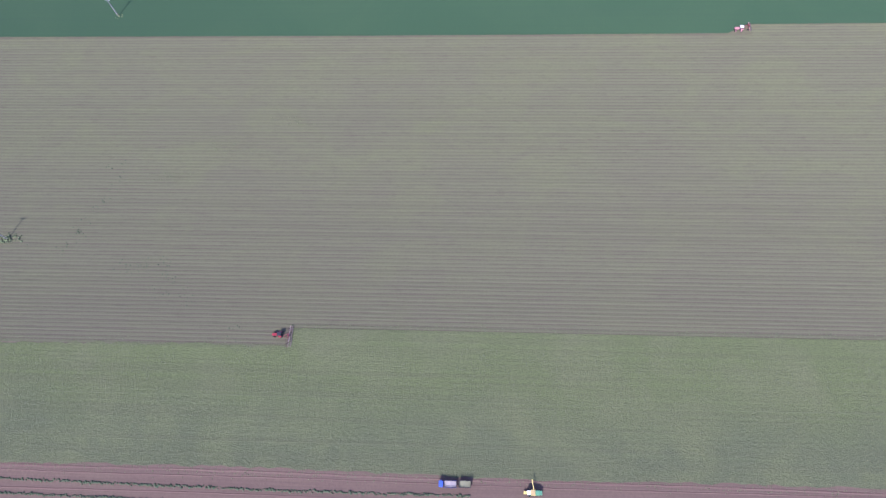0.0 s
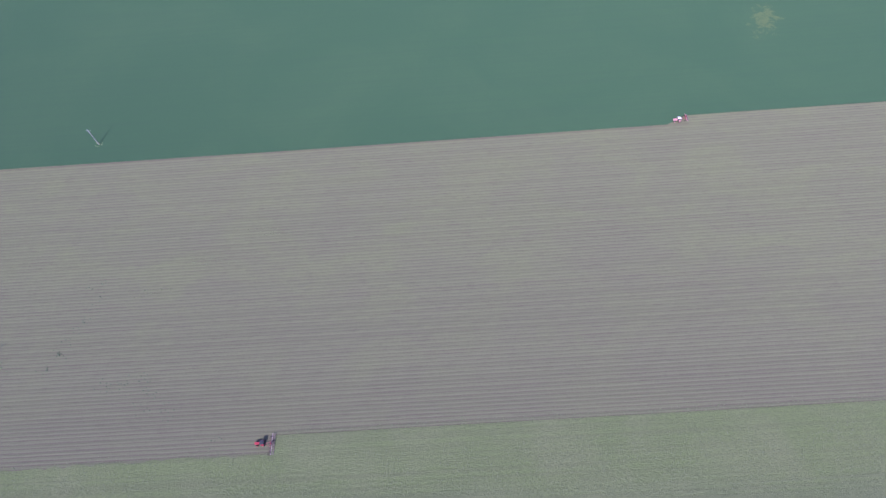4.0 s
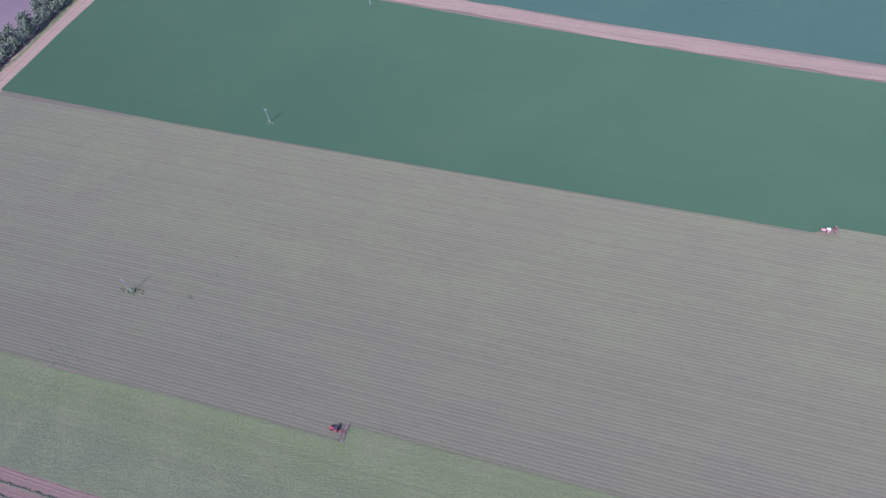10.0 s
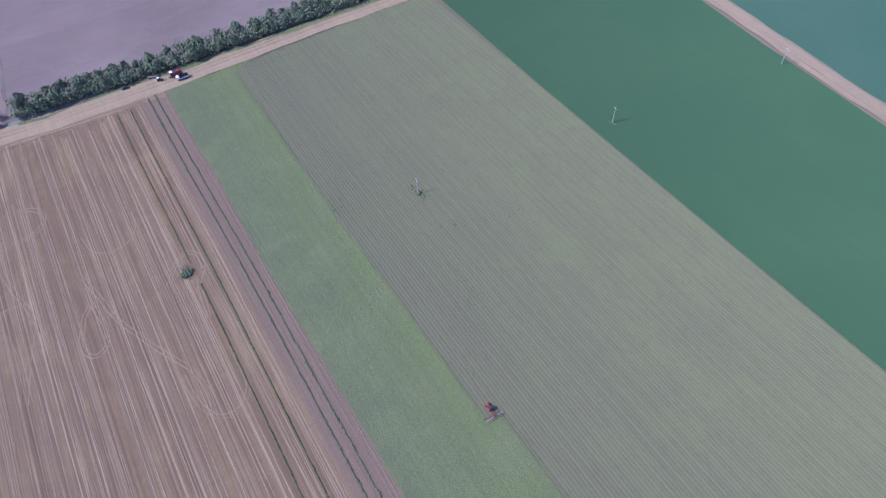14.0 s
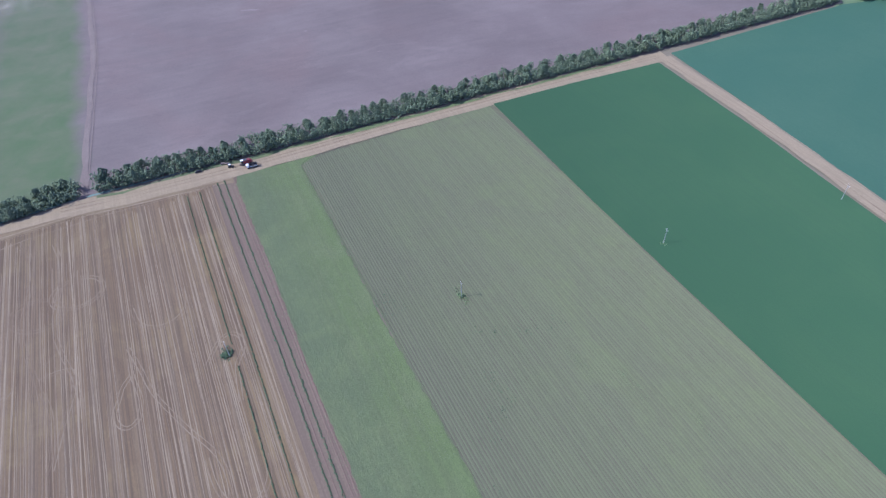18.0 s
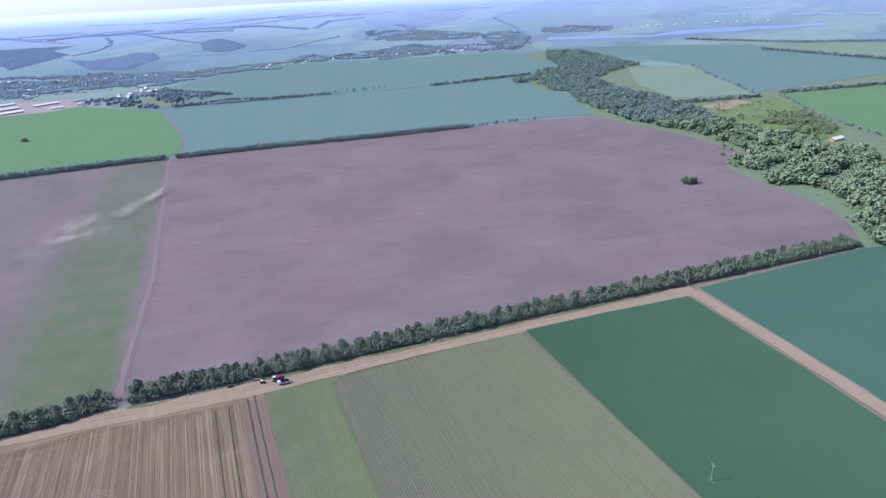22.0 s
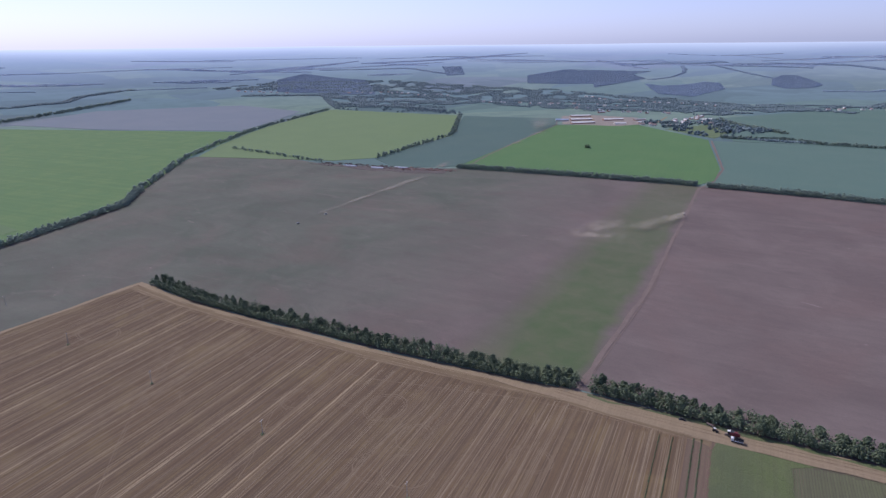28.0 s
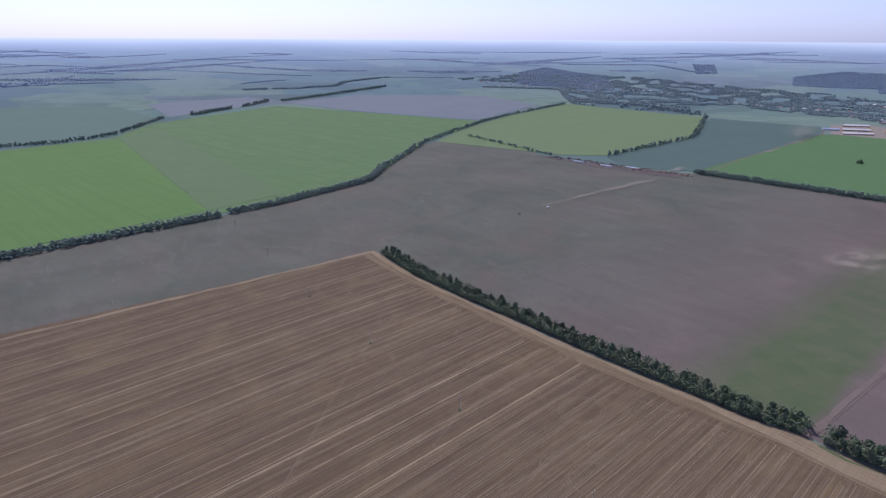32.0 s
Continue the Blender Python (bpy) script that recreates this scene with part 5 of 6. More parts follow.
# ---- buildings ----
def box(bm, size, at=(0, 0, 0), turn=(0, 0, 0), bevel=0.0):
    """Adds a box, resting on its base centre at `at`, with its upright edges eased."""
    m = pose(*at, *turn) @ Matrix.Translation((0, 0, size[2] / 2)) @ Matrix.Diagonal((*size, 1))
    made = bmesh.ops.create_cube(bm, size=1, matrix=m)
    if bevel:
        edges = list({e for v in made["verts"] for e in v.link_edges})
        bmesh.ops.bevel(bm, geom=edges, offset=bevel, segments=2, affect="EDGES")
    return bm


def rod(bm, a, b, r, r2=None, seg=8):
    d = Vector(b) - Vector(a)
    m = Matrix.Translation((Vector(a) + Vector(b)) / 2) @ d.to_track_quat("Z", "Y").to_matrix().to_4x4()
    bmesh.ops.create_cone(bm, cap_ends=True, segments=seg, radius1=r, radius2=r if r2 is None else r2, depth=d.length, matrix=m)
    return bm


def gable(bm, length, width, low, high, over=0.4, thick=0.2):
    """A pitched roof along x, with eaves and thickness."""
    x, y = length / 2 + over, width / 2 + over
    drop = low - over * (high - low) / (width / 2)
    outer = [(-x, -y, drop), (-x, 0, high), (-x, y, drop), (x, -y, drop), (x, 0, high), (x, y, drop)]
    vs = [bm.verts.new(p) for p in outer] + [bm.verts.new((p[0], p[1], p[2] + thick)) for p in outer]
    for f in ((0, 3, 4, 1), (1, 4, 5, 2), (6, 7, 10, 9), (7, 8, 11, 10), (0, 1, 7, 6), (1, 2, 8, 7), (3, 9, 10, 4), (4, 10, 11, 5), (0, 6, 9, 3), (2, 5, 11, 8)):
        bm.faces.new([vs[i] for i in f])
    return bm


def barn(x, y, turn, length, width, wall_h, ridge, wall, roof, label):
    house = tagged(new("barn"), label, "barn", "farm barns")
    house.matrix_basis = pose(x, y, 0, 0, 0, turn)
    bm = bmesh.new()
    box(bm, (length, width, wall_h))
    for s in (-1, 1):           # gable ends
        vs = [bm.verts.new((s * length / 2, a, z)) for a, z in ((-width / 2, wall_h), (width / 2, wall_h), (0, ridge))]
        bm.faces.new(vs)
    part("wall", bm, M[wall], house)
    part("roof", gable(bmesh.new(), length, width, wall_h, ridge), M[roof], house, "long pitched roof")
    for s in (-1, 1):
        part("door", box(bmesh.new(), (0.12, width * 0.3, wall_h * 0.8), (s * (length / 2 + 0.06), 0, 0)), M["wood"], house)
    for i in range(int(length / 6)):
        part("window", box(bmesh.new(), (1.6, 0.1, 0.9), (-length / 2 + 4 + i * 6, -width / 2 - 0.05, wall_h * 0.5)), M["dark_glass"], house)
    return house


barn(-1136, 1553, 56, 60, 12, 3.4, 5.6, "brick", "white_roof", "long brick cattle barn with a pale roof")
barn(-1079, 1480, 56, 62, 12, 3.4, 5.6, "brick", "white_roof", "long brick cattle barn with a pale roof")
barn(-1031, 1422, 56, 66, 13, 3.4, 5.6, "brick", "white_roof", "long brick cattle barn with a pale roof")
barn(-1015, 1541, 56, 58, 13, 3.6, 5.8, "brick", "white_roof", "long barn with a bright pale roof")
barn(-950, 1478, 60, 32, 10, 3.2, 5.0, "plaster", "white_roof", "short whitewashed barn with a pale roof")
barn(-1107, 1429, 46, 36, 12, 4.5, 6.0, "plaster", "blue_roof", "storage shed with a bluish metal roof")
barn(-1152, 1683, 80, 26, 10, 3.2, 5.0, "brick", "grey_roof", "brick farm store with a grey roof")
barn(-960, 1590, 58, 34, 11, 3.2, 5.0, "brick", "grey_roof", "brick farm store with a grey roof")
barn(-822, 1707, 45, 26, 12, 4.5, 6.5, "plaster", "white_roof", "bright white hall at the village edge")
slab("farm_yard", [(-1165, 1600), (-1180, 1520), (-1060, 1370), (-930, 1440), (-905, 1520), (-1000, 1640)], 0.55, M["yard"], "dusty pinkish farm yard between barns", "yard")
ribbon("road_farm", [(-1149, 1614), (-1060, 1510), (-1012, 1447)], 7, 0.75, M["dirt"], "pale road through the farm yard", 0.8, 6)
ribbon("road_village", [(-890, 1545), (-920, 1640), (-947, 1713)], 6, 0.6, M["dirt"], "pale village street", 0.6, 7)
ribbon("road_farm", [(-790, 745), (-860, 880), (-960, 1105), (-1063, 1350), (-1110, 1410)], 3.5, 0.62, M["path"], "dusty road along the bright green field", 0.8, 9)


def house_kind(length, width, wall, roof, label):
    h = tagged(new("house"), label, "house", "village houses")
    bm = bmesh.new()
    box(bm, (length, width, 2.9))
    for s in (-1, 1):
        bm.faces.new([bm.verts.new((s * length / 2, a, z)) for a, z in ((-width / 2, 2.9), (width / 2, 2.9), (0, 5.4))])
    part("wall", bm, M[wall], h)
    r = part("roof", gable(bmesh.new(), length, width, 2.9, 5.4), M[roof], h)
    part("chimney", box(bmesh.new(), (0.6, 0.6, 1.6), (length * 0.2, 0.8, 4.6)), M["brick"], r)
    for s in (-1, 0, 1):
        part("window", box(bmesh.new(), (1.1, 0.1, 1.3), (s * length * 0.3, -width / 2 - 0.05, 1.0)), M["dark_glass"], h)
    return h


KINDS = [house_kind(11, 8, "plaster", "grey_roof", "small plastered village house with a grey roof"),
         house_kind(10, 8, "brick", "white_roof", "small brick village house with a pale roof"),
         house_kind(12, 8, "plaster", "red_roof", "small plastered village house with a reddish roof")]


def village():
    rng = np.random.default_rng(21)
    spots = []
    for line, step, spread in (
            ([(-934, 1560), (-881, 1500), (-800, 1560)], 22, 14), ([(-890, 1640), (-867, 1715), (-889, 1792)], 18, 16), ([(-873, 1625), (-830, 1600)], 15, 8),
            ([(-700, 2230), (-520, 2400), (-250, 2470), (60, 2560)], 34, 22), ([(-1700, 1700), (-1450, 1800), (-1200, 1900)], 38, 26),
            ([(-2300, 1500), (-2150, 1650), (-1900, 1750)], 34, 24), ([(-1500, 2100), (-1250, 2080), (-1000, 2120)], 36, 22),
            ([(-2600, 1150), (-2450, 1300)], 30, 20), ([(-860, 1610), (-790, 1650), (-730, 1600)], 17, 14), ([(-1300, 1730), (-1100, 1760), (-960, 1800)], 30, 24), ([(700, 2900), (1000, 2880), (1300, 2760)], 34, 26), ([(284, 1477), (300, 1490)], 12, 4), ([(515, 849), (532, 858)], 12, 2)):
        spots += [(p, math.degrees(math.atan2(line[1][1] - line[0][1], line[1][0] - line[0][0]))) for p in along_line(line, step, rng, spread)]
    for i, ((x, y), turn) in enumerate(spots):
        m = pose(x, y, rise(x, y), 0, 0, turn + rng.choice((0, 90)) + rng.normal(0, 5))
        if i < 3:
            KINDS[i].matrix_basis = m
        else:
            copy_thing(KINDS[rng.integers(3)], m)


village()


# ---- power poles ----
def build_pole():
    p = tagged(new("power_pole"), "tall grey concrete power pole with a steel crossarm", "power pole", "power line poles")
    bm = bmesh.new()
    rod(bm, (0, 0, -0.4), (0, 0, 9.9), 0.19, 0.12, 8)
    part("post", bm, M["concrete"], p)
    bm = box(bmesh.new(), (0.1, 2.1, 0.1), (0, 0, 9.1), bevel=0.01)
    arm = part("crossarm", bm, M["steel"], p, "narrow steel crossarm")
    part("brace", rod(bmesh.new(), (0, 0.7, 9.1), (0, 0.08, 8.4), 0.03, seg=6), M["steel"], p)
    part("brace", rod(bmesh.new(), (0, -0.7, 9.1), (0, -0.08, 8.4), 0.03, seg=6), M["steel"], p)
    for y, z in ((-0.95, 9.2), (0.95, 9.2), (0, 9.9)):
        bm = rod(bmesh.new(), (0, y, z), (0, y, z + 0.12), 0.02, seg=6)
        rod(bm, (0, y, z + 0.1), (0, y, z + 0.3), 0.07, 0.05)
        part("insulator", bm, M["white_paint"], p if y == 0 else arm, "pale ceramic insulator")
    return p


POLES = [(217.2, 242), (116, 217.5), (13.7, 190.6), (-89, 164), (-193, 141), (-291, 112.8), (-394, 84.5), (-497, 57.2), (-618, 35), (-730, 10)]
first_pole = build_pole()
for i, (x, y) in enumerate(POLES):
    m = pose(x, y, 0.1, 0, 0, 14 + (i * 7 % 5 - 2))
    if i:
        copy_thing(first_pole, m)
    else:
        first_pole.matrix_basis = m


def tuft(x, y, size, count, seed, label, drawn=1.0, leaf="bush_leaf"):
    """Weeds about a pole, drawn out along the rows where the plough passes it."""
    rng = np.random.default_rng(seed)
    cs = []
    for i in range(count):
        w, v = rng.normal(0, size * drawn), rng.normal(0, size)
        cs.append((x + U.x * w + V.x * v, y + U.y * w + V.y * v, 0.3 + abs(rng.normal(0, size * 0.35))))
    tagged(clumps("weed_tuft", cs, rng.uniform(0.22, 0.5, count), M[leaf], seed, 0.7, 0.45), label, "weeds", "weeds round the poles", "stuff")


for i, (x, y) in enumerate(POLES[1:8]):
    if i != 2:
        tuft(x, y, 0.7 if i != 1 else 1.0, 12 if i != 1 else 46, 90 + i, "green weeds growing round the foot of a power pole", 1.2 if i != 1 else 3.2)
tuft(-90.5, 165.0, 1.25, 130, 99, "dense dark green bush round the foot of a power pole", 1.0, "weed")


# ---- machines ----
def wheel(name, parent, x, y, r, w, hub):
    bm = bmesh.new()
    rod(bm, (x, y - w / 2, r), (x, y + w / 2, r), r, seg=16)
    edges = [e for e in bm.edges if abs(e.verts[0].co.y - e.verts[1].co.y) < 0.01]
    bmesh.ops.bevel(bm, geom=edges, offset=min(w, r) * 0.2, segments=2, affect="EDGES")
    t = part(name, bm, M["tyre"], parent)
    part("rim", rod(bmesh.new(), (x, y - w / 2 - 0.03, r), (x, y + w / 2 + 0.03, r), r * 0.55, seg=12), M[hub], t)
    return t


def tractor(paint, roof, label, x, y, turn):
    """A wheeled farm tractor, its nose towards +x."""
    t = tagged(new("tractor"), label, "tractor")
    t.matrix_basis = pose(x, y, 0.3, 0, 0, turn) @ Matrix.Scale(0.78, 4)
    part("hood", box(bmesh.new(), (2.3, 1.0, 0.95), (1.35, 0, 0.95), bevel=0.12), M[paint], t, "bright painted hood")
    part("chassis", box(bmesh.new(), (4.2, 0.6, 0.5), (0.35, 0, 0.55), bevel=0.05), M["black_steel"], t)
    part("cab", box(bmesh.new(), (1.6, 1.5, 1.35), (-0.7, 0, 1.15), bevel=0.1), M["dark_glass"], t, "glazed cab")
    part("cab_roof", box(bmesh.new(), (1.8, 1.7, 0.18), (-0.7, 0, 2.5), bevel=0.07), M[roof], t)
    for s in (-1, 1):
        part("fender", box(bmesh.new(), (1.5, 0.5, 0.14), (-0.9, s * 0.98, 1.72), bevel=0.05), M[paint], t)
        wheel("rear_wheel", t, -0.9, s * 0.98, 0.85, 0.48, paint)
        wheel("front_wheel", t, 1.75, s * 0.9, 0.6, 0.36, paint)
    part("exhaust", rod(bmesh.new(), (0.7, 0.3, 1.9), (0.7, 0.3, 2.75), 0.05, seg=8), M["black_steel"], t)
    return t


def cultivator(paint, width, count, label, x, y, turn):
    """A row cultivator behind a tractor: a long bar with tool units, drawn from +x."""
    c = tagged(new("cultivator"), label, "cultivator")
    c.matrix_basis = pose(x, y, 0.3, 0, 0, turn)
    part("toolbar", box(bmesh.new(), (0.14, width, 0.14), (0, 0, 0.75), bevel=0.03), M[paint], c, "long painted toolbar")
    part("rear_bar", box(bmesh.new(), (0.12, width * 0.96, 0.12), (-0.75, 0, 0.65), bevel=0.02), M["iron"], c)
    for s in (-1, 1):
        part("drawbar", rod(bmesh.new(), (0.1, s * 0.9, 0.8), (2.1, s * 0.2, 0.75), 0.09, seg=6), M["dark_red"], c)
    part("mast", box(bmesh.new(), (0.5, 0.6, 0.75), (0.25, 0, 0.85), bevel=0.04), M["dark_red"], c)
    for i in range(count):
        yy = -width / 2 + 0.3 + i * (width - 0.6) / (count - 1)
        bm = rod(bmesh.new(), (0, yy, 0.75), (-0.75, yy, 0.65), 0.06, seg=6)
        rod(bm, (-0.4, yy, 0.7), (-0.55, yy, 0.0), 0.05, 0.03, seg=6)
        box(bm, (0.4, 0.26, 0.05), (-0.6, yy, 0.02))
        part("tine", bm, M["iron"], c)
    for s in (-1, 1):
        wheel("gauge_wheel", c, 0.5, s * width * 0.33, 0.35, 0.2, "iron")
    return c


HEAD = math.degrees(math.atan2(0.919, -0.394))      # up the rows
tractor("red_paint", "black_steel", "red tractor pulling a wide cultivator over crop rows", *at_row(-65.3, 54.4), HEAD)
cultivator("bar_paint", 7.2, 12, "wide pale row cultivator hitched behind a red tractor", *at_row(-61.6, 54.0), HEAD)
tractor("pink_paint", "white_paint", "faded red tractor with a white roof at the crop edge", *at_row(102.5, 183.0), HEAD)
cultivator("pink_paint", 4.2, 6, "short faded red cultivator behind a tractor", *at_row(106.4, 184.2), HEAD)


def tip_truck(cab_paint, body_paint, label, x, y, turn, load="grain", name="truck", size=1.0):
    """A tipping lorry, cab towards +x."""
    t = tagged(new(name), label, "truck")
    t.matrix_basis = pose(x, y, 0.42, 0, 0, turn) @ Matrix.Scale(size, 4)
    part("chassis", box(bmesh.new(), (7.0, 0.9, 0.35), (0, 0, 0.7)), M["black_steel"], t)
    cab = part("cab", box(bmesh.new(), (1.7, 2.3, 1.75), (2.6, 0, 0.95), bevel=0.16), M[cab_paint], t, "rounded lorry cab")
    part("windscreen", box(bmesh.new(), (0.06, 1.9, 0.7), (3.46, 0, 1.75)), M["dark_glass"], cab)
    tray(t, -1.0, 4.9, 2.4, body_paint, load)
    for s in (-1, 1):
        part("sideboard", box(bmesh.new(), (4.9, 0.08, 0.45), (-1.0, s * 1.36, 1.15)), M[cab_paint], t)
    for x0 in (2.5, -1.2, -2.5):
        for s in (-1, 1):
            wheel("wheel", t, x0, s * 1.0, 0.5, 0.35, "black_steel")
    return t


def tray(parent, x, length, width, paint, load):
    part("floor", box(bmesh.new(), (length, width, 0.12), (x, 0, 1.1)), M[paint], parent)
    for s in (-1, 1):
        part("side", box(bmesh.new(), (length, 0.08, 0.8), (x, s * width / 2, 1.1), bevel=0.02), M[paint], parent)
        part("end", box(bmesh.new(), (0.08, width, 0.8), (x + s * length / 2, 0, 1.1), bevel=0.02), M[paint], parent)
        part("top_rail", box(bmesh.new(), (length + 0.1, 0.1, 0.1), (x, s * width / 2, 2.2)), M[paint], parent)
        part("end_rail", box(bmesh.new(), (0.1, width, 0.1), (x + s * length / 2, 0, 2.2)), M[paint], parent)
        for i in range(4):
            part("stake", box(bmesh.new(), (0.1, 0.06, 1.1), (x - length / 2 + 0.4 + i * (length - 0.8) / 3, s * (width / 2 + 0.07), 1.1)), M[paint], parent)
    if load:
        bm = bmesh.new()
        bmesh.ops.create_grid(bm, x_segments=8, y_segments=6, size=0.5, matrix=pose(x, 0, 1.35) @ Matrix.Diagonal((length - 0.1, width - 0.1, 1, 1)))
        for v in bm.verts:
            v.co.z += 0.35 * max(0, 1 - abs(v.co.x - x) / (length / 2)) + 0.05 * noise.noise(v.co * 2)
        part("load", bm, M[load], parent, "heap in the tray")


def trailer(paint, label, x, y, turn, load="grain"):
    t = tagged(new("trailer"), label, "trailer")
    t.matrix_basis = pose(x, y, 0.42, 0, 0, turn) @ Matrix.Scale(0.8, 4)
    part("chassis", box(bmesh.new(), (4.4, 0.9, 0.3), (0, 0, 0.7)), M["black_steel"], t)
    part("drawbar", rod(bmesh.new(), (2.2, 0, 0.75), (3.6, 0, 0.7), 0.08, seg=6), M["black_steel"], t)
    tray(t, 0, 4.4, 2.4, paint, load)
    for x0 in (-1.4, 1.4):
        for s in (-1, 1):
            wheel("wheel", t, x0, s * 1.0, 0.5, 0.3, "black_steel")
    return t


tip_truck("blue_paint", "black_steel", "blue lorry with a dark open tray on bare soil", *at_row(-7.9, 9.9), HEAD, "chaff_load", size=0.76)
trailer("black_steel", "dark open trailer hitched behind a blue lorry", *at_row(-2.8, 10.0), HEAD, "green_load")


def harvester(paint, trim, label, x, y, turn, raised, header, size=1.0, load="grain"):
    """A combine harvester, cutting front towards +x."""
    h = tagged(new("combine_harvester"), label, "combine harvester")
    h.matrix_basis = pose(x, y, 0.3, 0, 0, turn) @ Matrix.Scale(size, 4)
    part("body", box(bmesh.new(), (4.8, 2.2, 1.9), (-0.9, 0, 1.1), bevel=0.15), M[paint], h, "painted threshing body")
    part("grain_tank", box(bmesh.new(), (2.0, 2.5, 0.7), (0.0, 0, 3.0), bevel=0.1), M[trim], h)
    part("tank_opening", box(bmesh.new(), (1.6, 2.1, 0.06), (0.0, 0, 3.68)), M[load], h)
    part("engine_cover", box(bmesh.new(), (1.5, 1.9, 0.5), (-2.1, 0, 3.0), bevel=0.1), M[paint], h)
    cab = part("cab", box(bmesh.new(), (1.4, 1.7, 1.7), (1.9, 0, 1.7), bevel=0.12), M["dark_glass"], h, "glazed cab")
    part("cab_roof", box(bmesh.new(), (1.7, 1.9, 0.2), (1.95, 0, 3.4), bevel=0.07), M["white_paint"], cab)
    part("straw_hood", box(bmesh.new(), (1.4, 1.8, 1.2), (-3.7, 0, 1.2), (0, 12, 0), 0.1), M[paint], h)
    part("feeder", box(bmesh.new(), (2.0, 1.3, 0.7), (3.0, 0, 0.7), (0, 14, 0), 0.05), M[trim], h)
    if raised:
        part("auger", rod(bmesh.new(), (-0.3, -1.1, 3.1), (0.4, -5.6, 4.6), 0.2, 0.17, 10), M[trim], h, "unloading auger swung out")
    else:
        part("auger", rod(bmesh.new(), (0.6, 1.2, 3.3), (-4.4, 1.25, 3.5), 0.19, 0.17, 10), M[paint], h, "folded unloading auger")
    for s in (-1, 1):
        wheel("front_wheel", h, 1.5, s * 1.4, 0.9, 0.6, trim)
        wheel("rear_wheel", h, -2.7, s * 1.1, 0.55, 0.4, trim)
    if header:
        head = part("header", box(bmesh.new(), (0.9, 5.2, 0.9), (4.3, 0, 0.2), bevel=0.06), M[trim], h, "wide cutting header")
        part("reel", rod(bmesh.new(), (4.9, -2.5, 0.9), (4.9, 2.5, 0.9), 0.45, seg=8), M[trim], head)
    return h


harvester("green_paint", "yellow_paint", "green and yellow combine harvester with its auger out", *at_row(17.2, 8.3), HEAD, True, False, 0.64)
ROADWAY = math.degrees(math.atan2(0.35, 0.94))
harvester("dark_red", "iron", "red combine harvester parked beside the shelterbelt", -108.6, 308.6, ROADWAY + 180, False, False, 0.95, "black_steel")
tip_truck("white_paint", "black_steel", "white lorry with a dark tray parked on the headland", -104.2, 305.0, ROADWAY + 180, None, size=0.95)
tractor("black_steel", "white_paint", "small dark tractor with a white roof parked under the trees", -117.2, 306.2, ROADWAY - 30)


def header_cart():
    c = tagged(new("header_cart"), "long rusty iron header lying on a cart by the trees", "header cart")
    c.matrix_basis = pose(-121.4, 309.2, 0.4, 0, 0, ROADWAY - 25)
    part("frame", box(bmesh.new(), (5.6, 0.5, 0.2), (0, 0, 0.55)), M["steel"], c)
    part("header", box(bmesh.new(), (5.2, 0.9, 0.6), (0, 0, 0.8), bevel=0.05), M["iron"], c)
    for s in (-1, 1):
        wheel("wheel", c, s * 1.8, 0.55, 0.4, 0.2, "steel")
        wheel("wheel", c, s * 1.8, -0.55, 0.4, 0.2, "steel")


header_cart()
tractor("black_steel", "white_paint", "dark tractor raising dust on the field track", -366, 733, 109)


def car(x, y, turn, paint, label):
    c = tagged(new("car"), label, "car")
    c.matrix_basis = pose(x, y, 0.15, 0, 0, turn)
    part("body", box(bmesh.new(), (4.2, 1.7, 0.65), (0, 0, 0.35), bevel=0.14), M[paint], c)
    part("cabin", box(bmesh.new(), (2.2, 1.5, 0.55), (-0.2, 0, 1.0), bevel=0.14), M["dark_glass"], c)
    part("roof", box(bmesh.new(), (1.7, 1.35, 0.08), (-0.2, 0, 1.52), bevel=0.03), M[paint], c)
    for x0 in (-1.3, 1.3):
        for s in (-1, 1):
            wheel("wheel", c, x0, s * 0.78, 0.32, 0.2, "steel")


car(-135.8, 303.2, 20, "black_steel", "dark car parked at the foot of the shelterbelt")
car(-690, 401, -70, "white_paint", "white car driving over the fallow land")
car(-675, 351, -75, "steel", "grey car driving over the fallow land")


# ---- drifting dust behind the moving machines ----
def dust_material():
    k = Mat("dust", 1.0, 0.0)
    at = k.n("Attribute")
    at.attribute_name = "thickness"
    nz = k.noise(k.place(-radians(116), (0.35, 1.0, 1.0)), 0.075, 5, 0.66, 0.8)
    haze, mixer = k.n("BsdfTransparent"), k.n("MixShader")
    k.l(k.math("MULTIPLY", k.ramp(nz, 0.20, 0.72), at.outputs["Fac"]), mixer.inputs[0])
    k.l(haze.outputs[0], mixer.inputs[1])
    k.l(k.b.outputs[0], mixer.inputs[2])
    k.l(mixer.outputs[0], k.t.nodes["Material Output"].inputs["Surface"])
    return k.paint((0.47, 0.41, 0.345))


M["dust"] = dust_material()


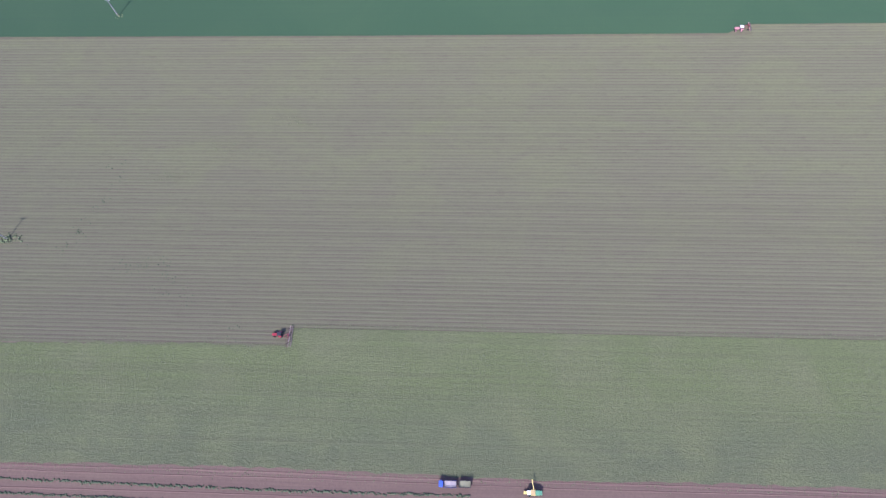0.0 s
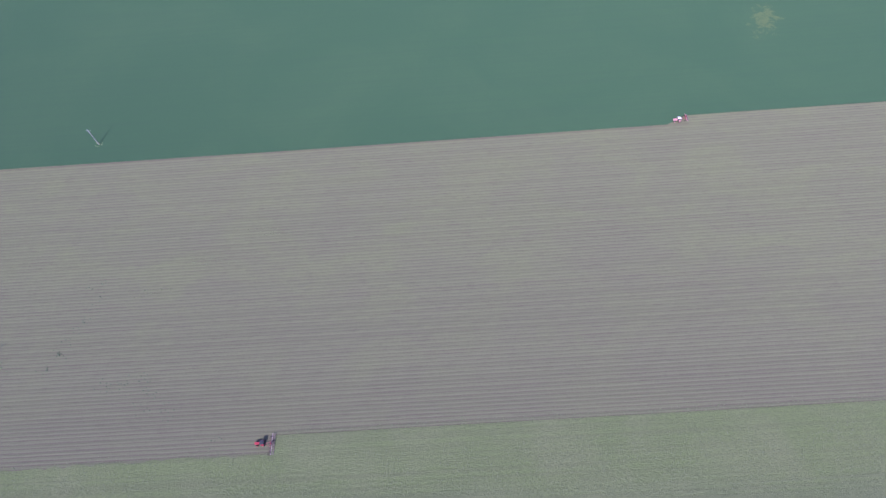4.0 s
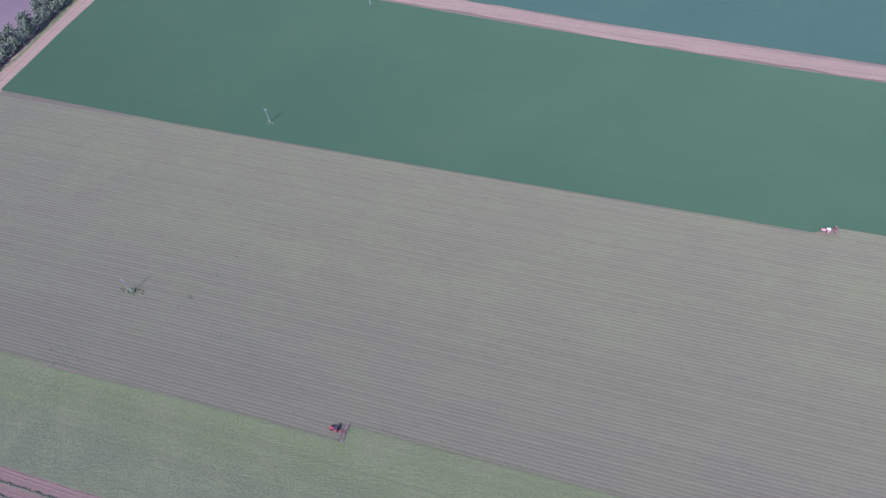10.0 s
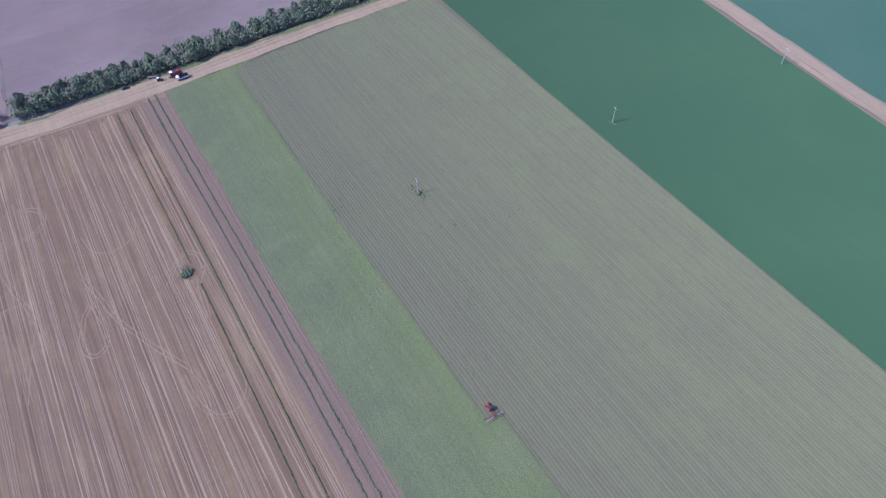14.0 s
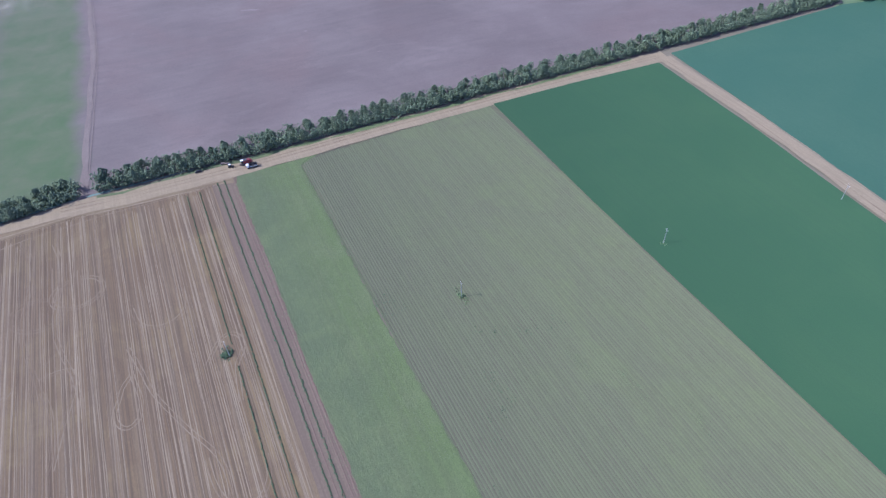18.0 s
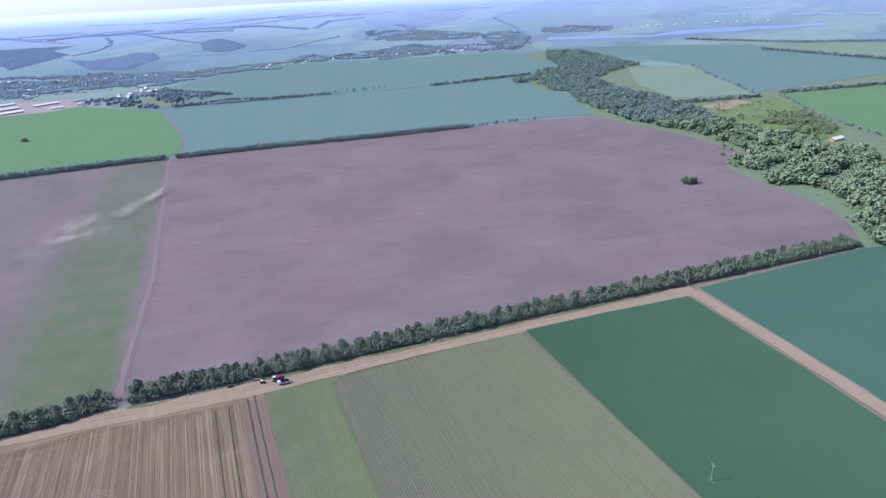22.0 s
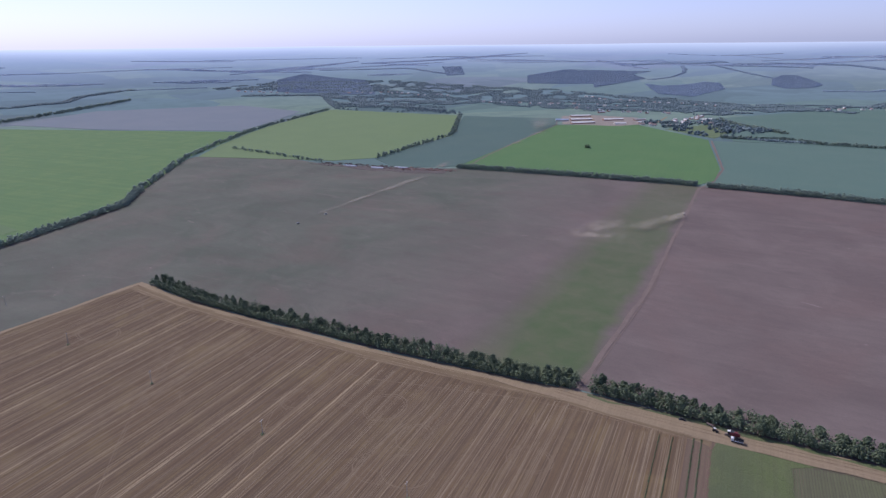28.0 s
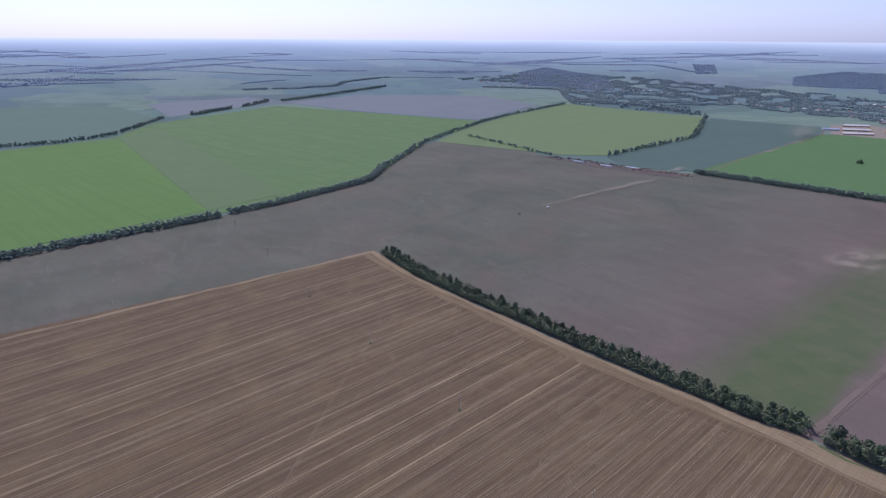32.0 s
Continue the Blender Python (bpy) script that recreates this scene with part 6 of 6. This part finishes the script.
def dust(puffs, seed, label, high=2.0, layers=1):
    """Drifting dust: thin billowing veils over one another, thick where the puffs (x, y, radius, strength) are and thinning out between them."""
    x0, x1 = min(p[0] - 2 * p[2] for p in puffs), max(p[0] + 2 * p[2] for p in puffs)
    y0, y1 = min(p[1] - 2 * p[2] for p in puffs), max(p[1] + 2 * p[2] for p in puffs)
    n, m = (min(max(int(q / 1.8), 24), 100) for q in (x1 - x0, y1 - y0))
    verts, faces, thick = [], [], []
    for layer in range(layers):
        level = (layer + 0.5) / layers
        for i in range(n + 1):
            for j in range(m + 1):
                x, y = x0 + (x1 - x0) * i / n, y0 + (y1 - y0) * j / m
                lump = noise.fractal(Vector((0.5 * (0.9 * y - 0.44 * x), 0.9 * x + 0.44 * y, seed * 9 + 6 * layer)) / 14, 1.0, 2.0, 4)
                dense = sum(k * math.exp(-((x - px) ** 2 + (y - py) ** 2) / r ** 2) for px, py, r, k in puffs)
                dense = max(0.0, dense - 0.05) * max(0.0, 0.8 + 1.1 * lump) * (1.15 - 0.6 * level if layers > 1 else 1.0)
                verts.append((x, y, 0.8 + high * level + 0.6 * lump))
                thick.append(min(dense, 0.9))
                if i and j:
                    c = len(verts) - 1
                    if max(thick[q] for q in (c, c - 1, c - m - 2, c - m - 1)) > 0.004:
                        faces.append([c, c - 1, c - m - 2, c - m - 1])
    ob = mesh_object("dust_cloud", verts, faces, M["dust"], smooth=True)
    layer = ob.data.attributes.new("thickness", "FLOAT", "POINT")
    layer.data.foreach_set("value", thick)
    tagged(ob, label, "dust", kind="stuff")


dust([(-362, 722, 4, 0.75), (-363, 710, 6, 0.70), (-364, 694, 8, 0.58), (-366, 676, 10, 0.48), (-368, 656, 11, 0.44), (-371, 640, 12, 0.42)], 5, "pale dust cloud drifting off behind a tractor", 7.0, 2)
dust([(-396, 630, 18, 0.34), (-414, 628, 18, 0.32), (-402, 604, 18, 0.34), (-394, 576, 20, 0.40), (-372, 588, 18, 0.22), (-352, 560, 16, 0.18), (-420, 560, 20, 0.20), (-392, 528, 20, 0.22), (-380, 478, 22, 0.15)], 6, "thin old dust drifting over the weedy band")
dust([(-697 - 2.1 * i, 395 + 6.0 * i, 2.2 + 0.17 * i, 0.55 - 0.010 * i) for i in range(43)], 7, "thin dust trail behind a car")
dust([(-918, 1026, 7, 0.8), (-926, 1042, 9, 0.6), (-938, 1062, 10, 0.3)], 8, "dust puff over a farm road")
dust([(-981, 1163, 8, 0.9), (-990, 1185, 11, 0.7), (-1002, 1212, 14, 0.4)], 9, "pale dust behind a vehicle on the farm road")
dust([(-1010, 1215, 16, 0.35), (-1040, 1250, 24, 0.30), (-1065, 1290, 28, 0.32), (-1095, 1330, 32, 0.26)], 10, "brown dust drifting towards the farm", 24.0, 2)
dust([(-832, 727, 8, 0.7), (-840, 742, 11, 0.4), (-850, 765, 13, 0.25)], 11, "dust hanging over the dug pit")


# ---- dug pit with red earth and pale water on the far edge ----
def earthworks():
    rng = np.random.default_rng(33)
    for start, end, count, paint, label in ((0.0, 0.7, 130, "dug_soil", "heaps of dug grey-brown earth along the field edge"), (0.62, 1.0, 110, "red_earth", "heaps of dug reddish earth at the pit")):
        cs, rs = [], []
        for i in range(count):
            u = rng.uniform(start, end)
            cs.append((-1022 + 225 * u + rng.normal(0, 8), 592 + 118 * u + rng.normal(0, 7), 0.2))
            rs.append(rng.uniform(0.8, 3.8))
        tagged(clumps("earth_heap", cs, rs, M[paint], 8, 0.45, 0.3), label, "earth heaps", kind="stuff")


M["red_earth"] = field_material("red_earth", (0.205, 0.128, 0.110), (0.235, 0.152, 0.132), (0.150, 0.100, 0.088), 0.1, 4, 15)
M["dug_soil"] = field_material("dug_soil", (0.116, 0.102, 0.096), (0.150, 0.122, 0.112), (0.090, 0.082, 0.078), 0.1, 4, 12)
M["silt_water"] = plain_material("silt_water", (0.36, 0.38, 0.43), 0.35, 0, 0.1, 0.2)
earthworks()
slab("dug_earth", [(-1030, 576), (-1005, 584), (-985, 589), (-955, 605), (-930, 606), (-885, 622), (-868, 640), (-826, 654), (-806, 676), (-784, 692), (-796, 714), (-811, 712), (-840, 700), (-866, 682), (-890, 664), (-925, 648), (-960, 622), (-1016, 594)], 0.35, M["dug_soil"], "dark dug earth along the field edge", "soil")
for x, y, a, b in ((-955, 616, 14, 3.5), (-905, 640, 13, 4), (-875, 672, 14, 3.5)):
    pts = [(x + a * math.cos(q) * 0.9 - b * math.sin(q) * 0.42, y + a * math.cos(q) * 0.42 + b * math.sin(q) * 0.9) for q in [math.tau * i / 18 for i in range(18)]]
    slab("water", pts, 1.6, M["silt_water"], "pale silty water pool between earth heaps", "pond")
